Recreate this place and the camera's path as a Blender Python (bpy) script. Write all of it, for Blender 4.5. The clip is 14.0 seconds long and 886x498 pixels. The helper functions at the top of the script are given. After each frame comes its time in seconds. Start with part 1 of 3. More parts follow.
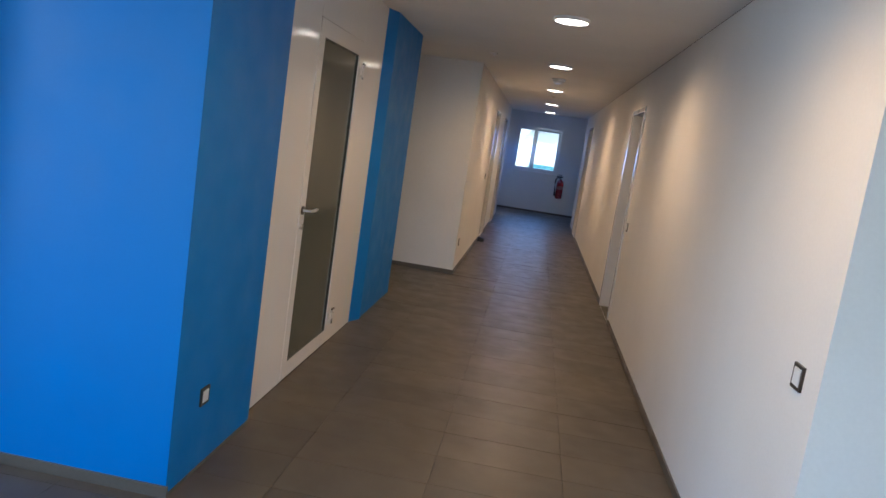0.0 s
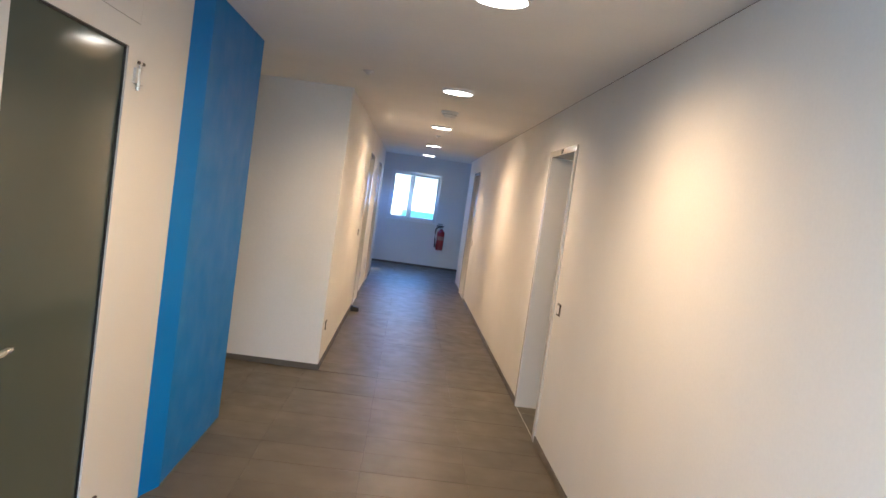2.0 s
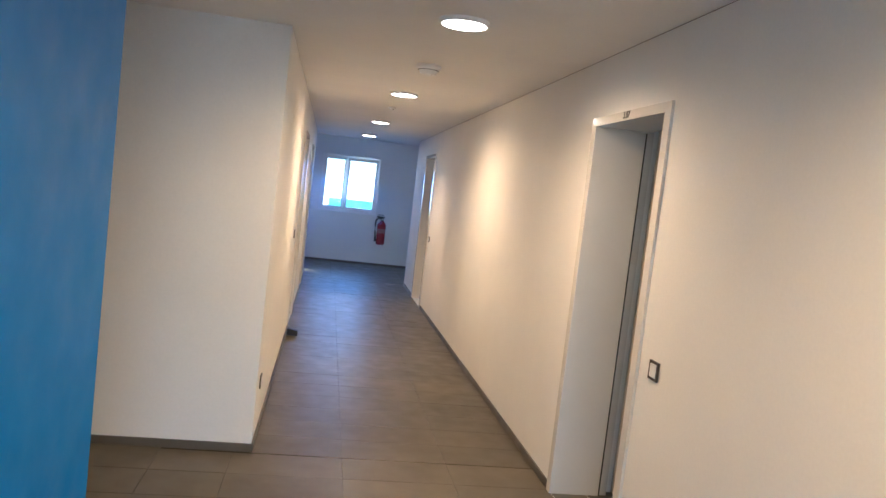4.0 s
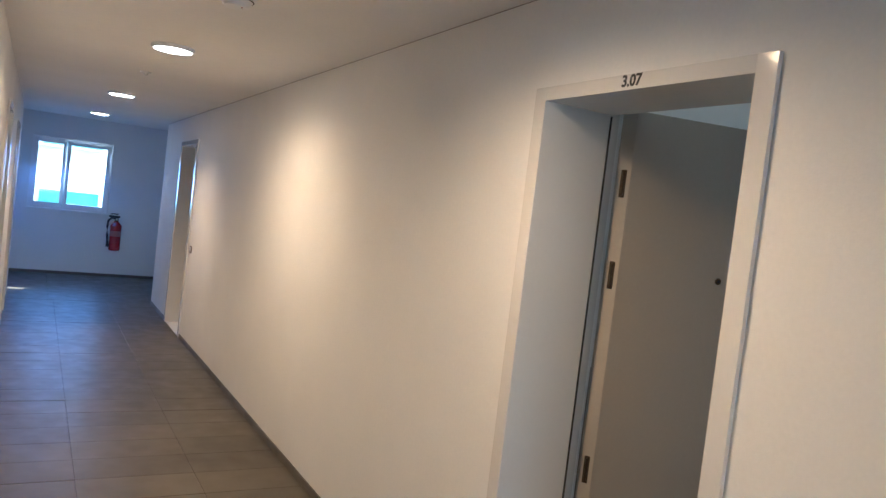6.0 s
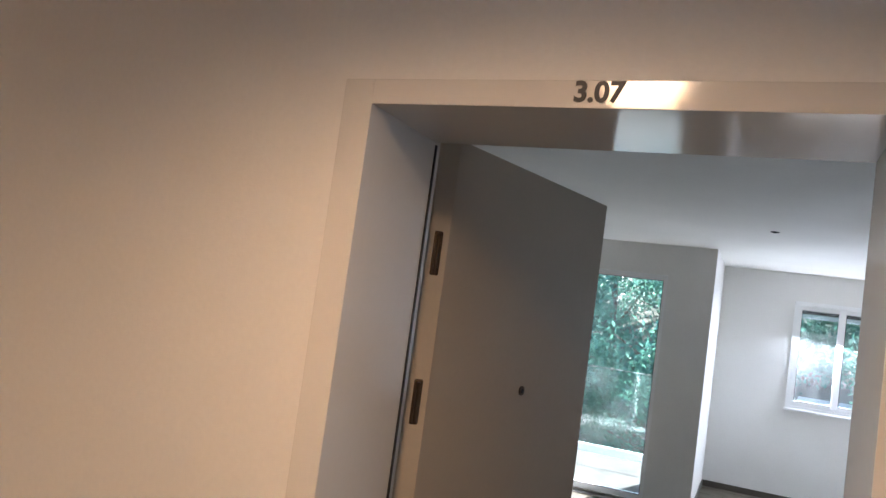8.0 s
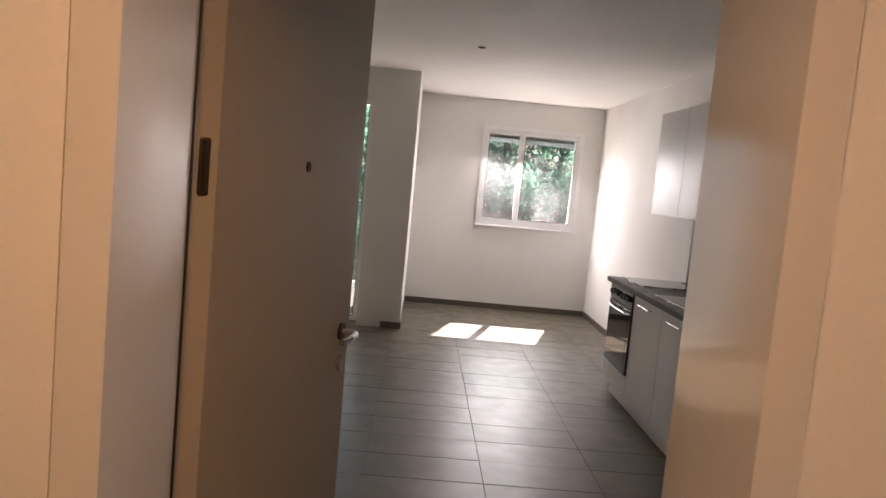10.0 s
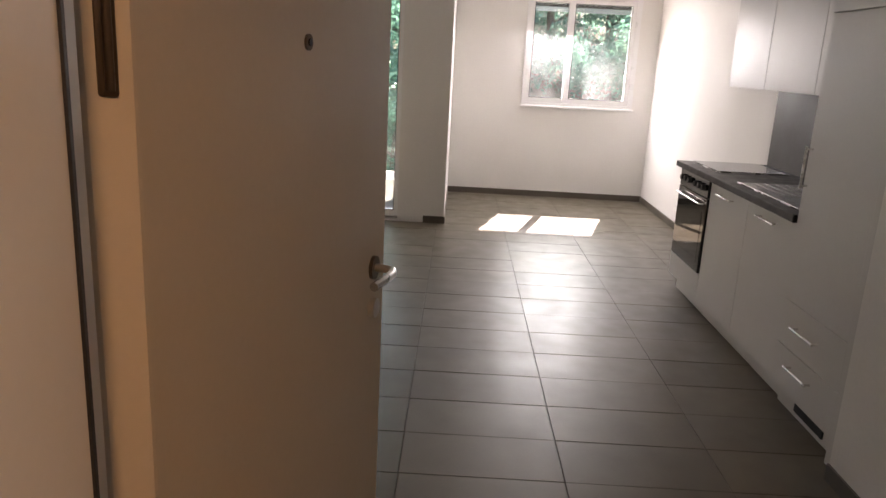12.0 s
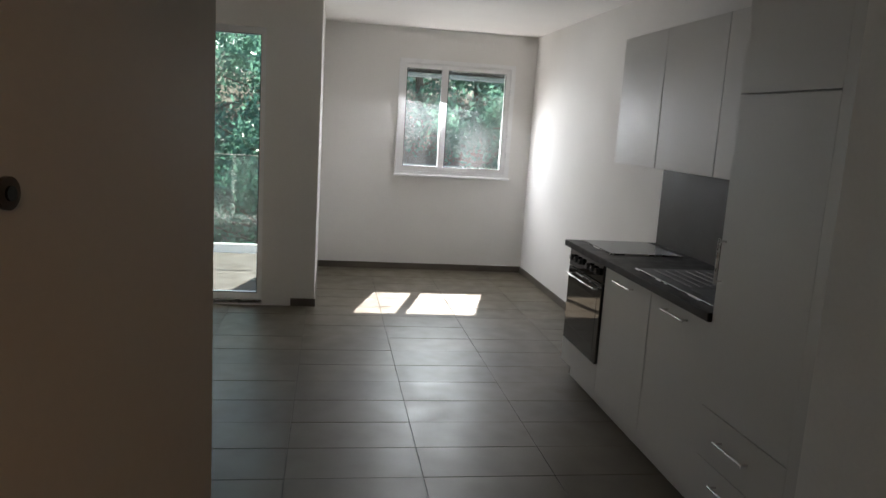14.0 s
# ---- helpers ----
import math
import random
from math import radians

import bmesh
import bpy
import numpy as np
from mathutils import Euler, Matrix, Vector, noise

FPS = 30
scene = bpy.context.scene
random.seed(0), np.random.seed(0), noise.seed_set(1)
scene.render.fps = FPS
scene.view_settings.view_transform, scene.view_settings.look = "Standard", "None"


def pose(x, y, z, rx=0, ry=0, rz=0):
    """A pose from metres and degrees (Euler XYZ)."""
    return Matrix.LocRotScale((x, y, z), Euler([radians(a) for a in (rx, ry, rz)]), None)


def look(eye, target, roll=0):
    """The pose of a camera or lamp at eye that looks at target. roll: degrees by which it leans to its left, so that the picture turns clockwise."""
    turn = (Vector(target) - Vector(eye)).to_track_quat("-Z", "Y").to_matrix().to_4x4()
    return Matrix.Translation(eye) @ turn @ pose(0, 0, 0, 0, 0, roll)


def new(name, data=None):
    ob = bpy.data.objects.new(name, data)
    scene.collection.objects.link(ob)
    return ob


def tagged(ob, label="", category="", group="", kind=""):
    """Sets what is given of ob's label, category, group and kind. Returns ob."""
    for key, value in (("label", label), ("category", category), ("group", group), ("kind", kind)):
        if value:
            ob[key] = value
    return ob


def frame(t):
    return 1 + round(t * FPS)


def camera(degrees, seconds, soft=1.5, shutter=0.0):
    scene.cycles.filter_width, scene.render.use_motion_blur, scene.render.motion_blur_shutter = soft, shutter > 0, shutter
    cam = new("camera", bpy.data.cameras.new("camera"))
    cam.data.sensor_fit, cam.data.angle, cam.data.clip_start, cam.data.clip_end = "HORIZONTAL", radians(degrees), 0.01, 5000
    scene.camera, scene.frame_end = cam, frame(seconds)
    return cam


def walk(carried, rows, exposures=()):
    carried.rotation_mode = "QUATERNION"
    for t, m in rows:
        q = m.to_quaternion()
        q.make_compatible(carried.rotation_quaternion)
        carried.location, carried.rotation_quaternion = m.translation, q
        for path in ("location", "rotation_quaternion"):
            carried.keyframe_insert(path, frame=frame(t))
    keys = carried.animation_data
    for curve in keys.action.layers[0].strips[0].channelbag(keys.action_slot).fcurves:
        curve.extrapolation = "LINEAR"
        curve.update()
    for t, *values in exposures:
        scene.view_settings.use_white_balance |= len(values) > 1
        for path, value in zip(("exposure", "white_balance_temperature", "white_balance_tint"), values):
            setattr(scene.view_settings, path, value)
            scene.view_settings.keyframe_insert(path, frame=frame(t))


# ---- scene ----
cam = camera(61.9, 14.0)
PATH = [
    (0, (-0.934, 0.282, 1.577), (-1.15, 2.248, 1.283), 8.5),
    (0.5, (-0.944, 0.859, 1.587), (-1.011, 2.845, 1.364), 8.4),
    (1, (-1.009, 1.405, 1.611), (-1.001, 3.396, 1.421), 8.3),
    (1.5, (-1.074, 1.917, 1.612), (-1.009, 3.909, 1.45), 8.1),
    (2, (-1.128, 2.453, 1.633), (-1.021, 4.446, 1.504), 8.0),
    (2.5, (-1.243, 2.932, 1.615), (-1.1, 4.924, 1.495), 7.8),
    (2.7, (-1.31, 3.164, 1.643), (-1.12, 5.15, 1.513), 7.7),
    (4.8, (-1.542, 5.329, 1.633), (-1.099, 7.274, 1.489), 6.3),
    (5, (-1.584, 5.505, 1.635), (-1.069, 7.433, 1.499), 6.5),
    (5.5, (-1.573, 5.964, 1.628), (-0.825, 7.815, 1.512), 6.5),
    (6, (-1.518, 6.455, 1.672), (-0.545, 8.2, 1.586), 6.8),
    (6.5, (-1.458, 6.877, 1.693), (-0.169, 8.405, 1.724), 8.2),
    (7, (-1.327, 7.233, 1.705), (0.161, 8.568, 1.776), 8.3),
    (7.5, (-1.236, 7.582, 1.742), (0.432, 8.68, 1.84), 7.9),
    (8, (-1.179, 7.864, 1.773), (0.649, 8.663, 1.905), 7.8),
    (8.5, (-1.03, 7.987, 1.729), (0.905, 8.467, 1.889), 6.9),
    (9, (-0.943, 8.085, 1.672), (1.04, 8.279, 1.837), 6.3),
    (9.2, (-0.968, 8.108, 1.64), (1.025, 8.206, 1.777), 6.3),
    (11.3, (-0.696, 8.204, 1.491), (1.216, 8.171, 0.905), 3.5),
    (11.5, (-0.619, 8.197, 1.51), (1.297, 8.194, 0.938), 3.4),
    (12, (-0.376, 8.204, 1.534), (1.56, 8.228, 1.035), 3.0),
    (12.5, (-0.136, 8.189, 1.548), (1.811, 8.215, 1.091), 2.7),
    (13, (0.086, 8.124, 1.565), (2.039, 8.13, 1.135), 2.55),
    (13.5, (0.19, 8.134, 1.59), (2.148, 8.093, 1.188), 2.5),
    (14, (0.233, 8.209, 1.619), (2.181, 7.897, 1.288), 3.55),
]

# exposure and white balance: the phone opens up and cools as it turns from the lamps to the daylit flat
EXPOSURES = [(0.0, 2.6, 5500, 9), (0.5, 2.9, 5500, 7), (1.0, 3.25, 5500, 6), (2.5, 3.6, 5350, 5), (5.0, 3.7, 5150, 4), (6.0, 3.35, 4900, 3), (6.5, 3.45, 4700, 3), (7.0, 3.3, 4550, 2), (7.5, 3.05, 4800, 6), (8.0, 2.9, 5600, 14), (8.5, 2.65, 6400, 20),
             (9.0, 2.4, 7100, 24), (11.5, 2.8, 7400, 27), (12.5, 2.9, 7100, 22), (13.0, 2.4, 6700, 17), (13.5, 2.35, 6650, 16), (14.0, 1.9, 6600, 15)]
walk(cam, [(t, look(eye, target, roll)) for t, eye, target, roll in PATH], EXPOSURES)

# ---- world, sun, large lights ----
SUN_WAY = Vector((-0.95, 0.27, -0.935))
world = bpy.data.worlds.new("sky")
scene.world = world
world.use_nodes = True
wn = world.node_tree.nodes
sky = wn.new("ShaderNodeTexSky")
sky.sky_type, sky.sun_disc = "NISHITA", False
sky.sun_elevation, sky.sun_rotation = radians(43.4), radians(106)
wn["Background"].inputs["Strength"].default_value = 0.15
world.node_tree.links.new(sky.outputs[0], wn["Background"].inputs["Color"])


def lamp(name, kind, m, energy, color, **more):
    data = bpy.data.lights.new(name, kind)
    data.energy, data.color = energy, color
    if kind == "SUN":
        data.angle = radians(0.5)
    if kind == "AREA":
        data.shape, data.size, data.size_y = "RECTANGLE", more["w"], more["h"]
    if kind == "SPOT":
        data.spot_size, data.spot_blend, data.shadow_soft_size = radians(more["cone"]), more["blend"], more["r"]
    ob = new(name, data)
    ob.matrix_world = m
    return ob


lamp("sun", "SUN", look((20, 0, 30), Vector((20, 0, 30)) + SUN_WAY), 5.0, (1.0, 0.95, 0.86))
DAY = (0.72, 0.86, 1.0)
lamp("lobby_window_light", "AREA", look((-1.0, -2.88, 1.55), (-1.0, 3, 1.4)), 5, DAY, w=4.2, h=1.7)
# the side lamp is an added fill for the right corridor wall
lamp("lobby_side_fill", "AREA", look((-5.7, 0.2, 1.55), (0, 3.2, 1.3)), 8.5, DAY, w=3.4, h=1.7)
lamp("corridor_window_light", "AREA", look((-1.03, 20.10, 1.66), (-1.1, 18.6, 0.0)), 2.6, (0.13, 0.34, 1.0), w=1.1, h=1.05)
lamp("flat_window_light", "AREA", look((8.52, 6.98, 1.70), (7.2, 7.15, 0.0)), 13.5, (0.9, 0.96, 1.0), w=0.82, h=1.0)
# added upward fill in the window opening, imitates sun bounced onto the bay ceiling
lamp("flat_bounce_fill", "AREA", look((8.55, 6.88, 1.13), (8.25, 6.9, 2.6)), 3.2, (1.0, 0.97, 0.92), w=0.8, h=0.16)
lamp("balcony_door_light", "AREA", look((6.9, 9.75, 1.2), (0, 9.4, 1.0)), 0.7, (0.8, 0.92, 1.0), w=1.8, h=2.1)
LAMP_YS = (-0.4, 2.6, 5.5, 8.22, 11.2, 14.3, 17.1)
for ly in LAMP_YS:
    lamp("downlight_beam", "SPOT", pose(-0.87, ly, 2.45), 15.4 if ly < 17 else 1.2, (1.0, 0.60, 0.29), cone=170 if ly < 14 else 130, blend=0.85, r=0.11)


# ---- materials ----
def material(name, color, rough=0.5, metal=0.0, vary=0.06, grain=0.0, scale=6.0, bump=0.0, bscale=200.0, per=None, spec=0.5, coat=0.0):
    """A surface with stains at a large scale and grain at a small one. per: 'object' or 'island' varies whole pieces."""
    m = bpy.data.materials.new(name)
    m.use_nodes = True
    nt = m.node_tree
    n, link = nt.nodes, nt.links.new
    b = n["Principled BSDF"]
    b.inputs["Roughness"].default_value, b.inputs["Metallic"].default_value = rough, metal
    b.inputs["Specular IOR Level"].default_value = spec
    b.inputs["Coat Weight"].default_value = coat
    b.inputs["Coat Roughness"].default_value = 0.08
    co = n.new("ShaderNodeTexCoord").outputs["Object"]
    if per:
        co = n.new("ShaderNodeNewGeometry").outputs["Position"]

    def noise_at(s, detail=4):
        t = n.new("ShaderNodeTexNoise")
        t.inputs["Scale"].default_value, t.inputs["Detail"].default_value = s, detail
        link(co, t.inputs["Vector"])
        return t.outputs["Fac"]

    def ranged(fac, lo, hi):
        r = n.new("ShaderNodeMapRange")
        r.inputs["From Min"].default_value, r.inputs["From Max"].default_value = 0.25, 0.75
        r.inputs["To Min"].default_value, r.inputs["To Max"].default_value = lo, hi
        link(fac, r.inputs["Value"])
        return r.outputs["Result"]

    value = ranged(noise_at(scale * 0.25), 1 - vary, 1 + vary)

    def times(a, c):
        k = n.new("ShaderNodeMath")
        k.operation = "MULTIPLY"
        link(a, k.inputs[0]), link(c, k.inputs[1])
        return k.outputs[0]

    if grain:
        value = times(value, ranged(noise_at(scale * 12, 6), 1 - grain, 1 + grain))
    if per:
        src = n.new("ShaderNodeObjectInfo").outputs["Random"] if per == "object" else n.new("ShaderNodeNewGeometry").outputs["Random Per Island"]
        r = n.new("ShaderNodeMapRange")
        r.inputs["To Min"].default_value, r.inputs["To Max"].default_value = (0.9, 1.1) if per == "object" else (0.45, 1.7)
        link(src, r.inputs["Value"])
        value = times(value, r.outputs["Result"])
    mix = n.new("ShaderNodeVectorMath")
    mix.operation = "SCALE"
    mix.inputs[0].default_value = color[:3]
    link(value, mix.inputs["Scale"])
    link(mix.outputs[0], b.inputs["Base Color"])
    link(ranged(noise_at(scale * 0.9), max(rough * 0.8, 0.02), min(rough * 1.2, 1)), b.inputs["Roughness"])
    if bump:
        k = n.new("ShaderNodeBump")
        k.inputs["Strength"].default_value, k.inputs["Distance"].default_value = bump, 0.002
        link(noise_at(bscale, 3), k.inputs["Height"])
        link(k.outputs[0], b.inputs["Normal"])
    return m


def glass(name, tint=(0.93, 0.98, 0.96), rough=0.0):
    m = bpy.data.materials.new(name)
    m.use_nodes = True
    nt = m.node_tree
    out = nt.nodes["Material Output"]
    clear, gloss, mixer, fres = (nt.nodes.new(k) for k in ("ShaderNodeBsdfTransparent", "ShaderNodeBsdfGlossy", "ShaderNodeMixShader", "ShaderNodeFresnel"))
    clear.inputs["Color"].default_value = (*tint, 1)
    gloss.inputs["Roughness"].default_value = rough
    nt.links.new(fres.outputs[0], mixer.inputs[0])
    nt.links.new(clear.outputs[0], mixer.inputs[1])
    nt.links.new(gloss.outputs[0], mixer.inputs[2])
    nt.links.new(mixer.outputs[0], out.inputs["Surface"])
    return m


def glowing(name, color, strength):
    m = bpy.data.materials.new(name)
    m.use_nodes = True
    b = m.node_tree.nodes["Principled BSDF"]
    b.inputs["Base Color"].default_value = (*color, 1)
    b.inputs["Emission Color"].default_value = (*color, 1)
    b.inputs["Emission Strength"].default_value = strength
    return m


PLASTER = material("white_plaster", (0.78, 0.765, 0.74), 0.75, vary=0.03, grain=0.02, bump=0.25, bscale=160)
CEILING = material("ceiling_paint", (0.84, 0.83, 0.81), 0.85, vary=0.03, grain=0.02, bump=0.2, bscale=120)
BLUE = material("blue_paint", (0.001, 0.17, 0.55), 0.55, vary=0.02, grain=0.015, bump=0.25, bscale=160)
TILE = material("taupe_porcelain", (0.095, 0.080, 0.056), 0.4, vary=0.2, grain=0.04, scale=7, bump=0.0, spec=0.36, per="object")
TILE_REST = material("taupe_porcelain_joined", (0.095, 0.080, 0.056), 0.4, vary=0.2, grain=0.04, scale=7, bump=0.0, spec=0.36)
GROUT = material("dark_grout", (0.045, 0.039, 0.032), 0.9, vary=0.1, grain=0.1)
SKIRT = material("taupe_skirting", (0.105, 0.09, 0.073), 0.45, vary=0.1, grain=0.06)
LACQUER = material("white_lacquer", (0.78, 0.77, 0.75), 0.1, vary=0.02, grain=0.01)
JAMB = material("satin_frame_paint", (0.68, 0.66, 0.63), 0.11, vary=0.02, grain=0.01, spec=0.9)
LEAFWHITE = material("door_laminate", (0.46, 0.41, 0.34), 0.42, vary=0.03, grain=0.02)
CABWHITE = material("cabinet_laminate", (0.60, 0.59, 0.57), 0.4, vary=0.02, grain=0.015)
UPVC = material("white_window_plastic", (0.82, 0.82, 0.82), 0.3, vary=0.02)
STEEL = material("brushed_steel", (0.62, 0.61, 0.59), 0.27, metal=1.0, vary=0.05, grain=0.05)
BLACK = material("black_rubber", (0.015, 0.015, 0.016), 0.5, vary=0.1)
HOLE = material("matt_black_plastic", (0.012, 0.012, 0.012), 0.95, vary=0.1, spec=0.1)
DARKMETAL = material("dark_bronze_metal", (0.10, 0.075, 0.055), 0.35, metal=0.9, vary=0.1)
BLACKGLASS = material("black_glass", (0.008, 0.008, 0.009), 0.035, vary=0.02, spec=1.0)
GREYGLASS = material("grey_backed_glass", (0.07, 0.088, 0.072), 0.1, vary=0.03)
WORKTOP = material("dark_stone_worktop", (0.032, 0.029, 0.027), 0.42, vary=0.15, grain=0.12, scale=14, spec=0.2)
SPLASH = material("dark_grey_splashback", (0.075, 0.068, 0.062), 0.5, vary=0.08, grain=0.06, spec=0.2)
RED = material("red_enamel", (0.28, 0.008, 0.012), 0.25, vary=0.05)
CREAM_DULL = material("faded_red_label", (0.34, 0.09, 0.08), 0.5, vary=0.1)
CREAM = material("cream_label", (0.7, 0.68, 0.6), 0.5, vary=0.05)
SWITCHFRAME = material("bronze_switch_frame", (0.07, 0.055, 0.045), 0.35, metal=0.6, vary=0.05)
SWITCHWHITE = material("white_switch", (0.8, 0.8, 0.8), 0.3, vary=0.02)
INK = material("black_lettering", (0.02, 0.02, 0.02), 0.5, vary=0.02)
CONCRETE = material("pale_concrete", (0.40, 0.44, 0.48), 0.85, vary=0.12, grain=0.1, bump=0.3, bscale=60)
# blue-grey is the shade on the pale balcony divider, put into its colour
DIVIDER = material("blue_grey_wall_shade", (0.16, 0.21, 0.25), 0.5, vary=0.08, grain=0.03)
RENDERED = material("pale_facade_render", (0.62, 0.61, 0.58), 0.85, vary=0.06, grain=0.05)
SOIL = material("dry_soil_and_litter", (0.17, 0.145, 0.11), 0.95, vary=0.35, grain=0.3, scale=3, bump=0.5, bscale=20)
BARK = material("grey_bark", (0.13, 0.10, 0.075), 0.9, vary=0.25, grain=0.3, scale=12, bump=0.6, bscale=40)
FOLIAGE = material("green_leaves", (0.068, 0.15, 0.105), 0.3, vary=0.5, scale=6, per="island")
ROOF = material("grey_roof_tiles", (0.22, 0.2, 0.19), 0.8, vary=0.15, grain=0.1)
TEALGLASS = material("teal_facade_glass", (0.05, 0.16, 0.17), 0.15, vary=0.1)
fnt = FOLIAGE.node_tree
thin, both = fnt.nodes.new("ShaderNodeBsdfTranslucent"), fnt.nodes.new("ShaderNodeMixShader")
thin.inputs["Color"].default_value = (0.19, 0.40, 0.29, 1)
both.inputs[0].default_value = 0.45
fnt.links.new(fnt.nodes["Principled BSDF"].outputs[0], both.inputs[1])
fnt.links.new(thin.outputs[0], both.inputs[2])
fnt.links.new(both.outputs[0], fnt.nodes["Material Output"].inputs["Surface"])
GRAVEL = material("pale_gravel", (0.55, 0.52, 0.47), 0.9, vary=0.15, grain=0.2, scale=5, bump=0.5, bscale=50)


def dusty(m, amount):
    """A film of dust and dried rain on a pane, in smears."""
    nt = m.node_tree
    n, link = nt.nodes, nt.links.new
    out = n["Material Output"]
    film, add, tex, span, at, flat = (n.new(k) for k in ("ShaderNodeBsdfTranslucent", "ShaderNodeMixShader", "ShaderNodeTexNoise", "ShaderNodeMapRange", "ShaderNodeNewGeometry", "ShaderNodeMapping"))
    film.inputs["Color"].default_value = (0.8, 0.82, 0.85, 1)
    flat.inputs["Scale"].default_value = (1.0, 1.0, 0.6)
    tex.inputs["Scale"].default_value, tex.inputs["Detail"].default_value = 3.2, 3
    span.inputs["From Min"].default_value, span.inputs["From Max"].default_value = 0.38, 0.72
    span.inputs["To Min"].default_value, span.inputs["To Max"].default_value = amount * 0.12, amount
    link(at.outputs["Position"], flat.inputs["Vector"])
    link(flat.outputs[0], tex.inputs["Vector"])
    link(tex.outputs["Fac"], span.inputs["Value"])
    link(span.outputs[0], add.inputs[0])
    link(out.inputs["Surface"].links[0].from_socket, add.inputs[1])
    link(film.outputs[0], add.inputs[2])
    link(add.outputs[0], out.inputs["Surface"])
    return m


PANE = dusty(glass("window_glass"), 0.03)
CLEARPANE = dusty(glass("cleaner_window_glass"), 0.007)
RAILGLASS = dusty(glass("railing_glass", (0.80, 0.93, 0.90)), 0.018)
DIFFUSER = glowing("lit_diffuser", (1.0, 0.86, 0.68), 2.2)


# ---- building helpers ----
def put_box(bm, x0, x1, y0, y1, z0, z1, bevel=0.0):
    made = bmesh.ops.create_cube(bm, size=1.0)
    bmesh.ops.scale(bm, verts=made["verts"], vec=(x1 - x0, y1 - y0, z1 - z0))
    bmesh.ops.translate(bm, verts=made["verts"], vec=((x0 + x1) / 2, (y0 + y1) / 2, (z0 + z1) / 2))
    if bevel:
        edges = list({e for v in made["verts"] for e in v.link_edges})
        bmesh.ops.bevel(bm, geom=edges, offset=bevel, segments=2, profile=0.5, affect="EDGES")
    return bm


def box(x0, x1, y0, y1, z0, z1, bevel=0.0):
    return put_box(bmesh.new(), x0, x1, y0, y1, z0, z1, bevel)


def rod(a, b, r, r2=None, n=16, bm=None):
    bm = bm or bmesh.new()
    a, b = Vector(a), Vector(b)
    m = Matrix.Translation((a + b) / 2) @ (b - a).to_track_quat("Z", "Y").to_matrix().to_4x4()
    bmesh.ops.create_cone(bm, cap_ends=True, segments=n, radius1=r, radius2=r if r2 is None else r2, depth=(b - a).length, matrix=m)
    return bm


def bent(points, r, n=12):
    """A tube along a bent line."""
    bm, rings = bmesh.new(), []
    pts = [Vector(p) for p in points]
    for i, p in enumerate(pts):
        way = (pts[min(i + 1, len(pts) - 1)] - pts[max(i - 1, 0)]).normalized()
        q = way.to_track_quat("Z", "Y")
        rings.append([bm.verts.new(p + q @ Vector((r * math.cos(2 * math.pi * k / n), r * math.sin(2 * math.pi * k / n), 0))) for k in range(n)])
    for u, v in zip(rings, rings[1:]):
        for k in range(n):
            bm.faces.new((u[k], u[(k + 1) % n], v[(k + 1) % n], v[k]))
    bm.faces.new(list(reversed(rings[0]))), bm.faces.new(rings[-1])
    return bm


def solid(name, bm, mat, smooth=False):
    me = bpy.data.meshes.new(name)
    bmesh.ops.recalc_face_normals(bm, faces=bm.faces)
    bm.to_mesh(me)
    bm.free()
    me.materials.append(mat)
    if smooth:
        me.shade_smooth()
        me.set_sharp_from_angle(angle=radians(35))
    return new(name, me)


def part(name, bm, mat, parent, label="", smooth=False):
    ob = solid(name, bm, mat, smooth)
    ob.parent = parent
    return tagged(ob, label)


def empty(name, m, label, category, group="", kind=""):
    ob = new(name)
    ob.empty_display_size = 0.1
    ob.matrix_world = m
    return tagged(ob, label, category, group, kind)


def structure(name, bm, mat, label, category):
    return tagged(solid(name, bm, mat), label, category, kind="structure")


def wall_boxes(axis, a0, a1, s0, s1, z0, z1, holes=()):
    """A wall from a0 to a1 through its thickness along axis, s0 to s1 along its length, with holes (s0, s1, z0, z1)."""
    bm = bmesh.new()

    def add(u0, u1, w0, w1):
        if u1 - u0 < 1e-4 or w1 - w0 < 1e-4:
            return
        if axis == "x":
            put_box(bm, a0, a1, u0, u1, w0, w1)
        else:
            put_box(bm, u0, u1, a0, a1, w0, w1)

    at = s0
    for h0, h1, k0, k1 in sorted(holes):
        add(at, h0, z0, z1), add(h0, h1, z0, k0), add(h0, h1, k1, z1)
        at = h1
    add(at, s1, z0, z1)
    return bm


# ---- structure ----
CZ, RZ = 2.49, 2.62
structure("floor", box(-6, 9.0, -3.3, 22, -0.3, -0.004), GROUT, "taupe porcelain tiled floor with dark grout joints", "floor")
DOOR = (7.645, 8.625, 0.0, 2.16)
structure("wall_right", wall_boxes("x", 0.0, 0.40, 2.545, 17.25, -0.004, CZ + 0.3, [DOOR, (14.9, 15.95, 0, 2.2)]), PLASTER, "white plastered corridor wall with two doorways", "wall")
structure("wall_lobby_return", box(0.40, 3.0, 2.545, 2.75, -0.004, 2.9), PLASTER, "white plastered wall facing the lobby", "wall")
structure("wall_recess_return", box(0.40, 1.6, 17.05, 17.25, -0.004, 2.9), PLASTER, "white plastered wall of the corridor end", "wall")
structure("wall_recess_side", box(1.4, 1.6, 17.25, 20.03, -0.004, 2.9), PLASTER, "white plastered side wall at corridor end", "wall")
structure("wall_far", wall_boxes("y", 20.03, 20.33, -2.6, 1.6, -0.004, 2.9, [(-1.62, -0.44, 1.06, 2.21)]), PLASTER, "white plastered end wall with a window", "wall")
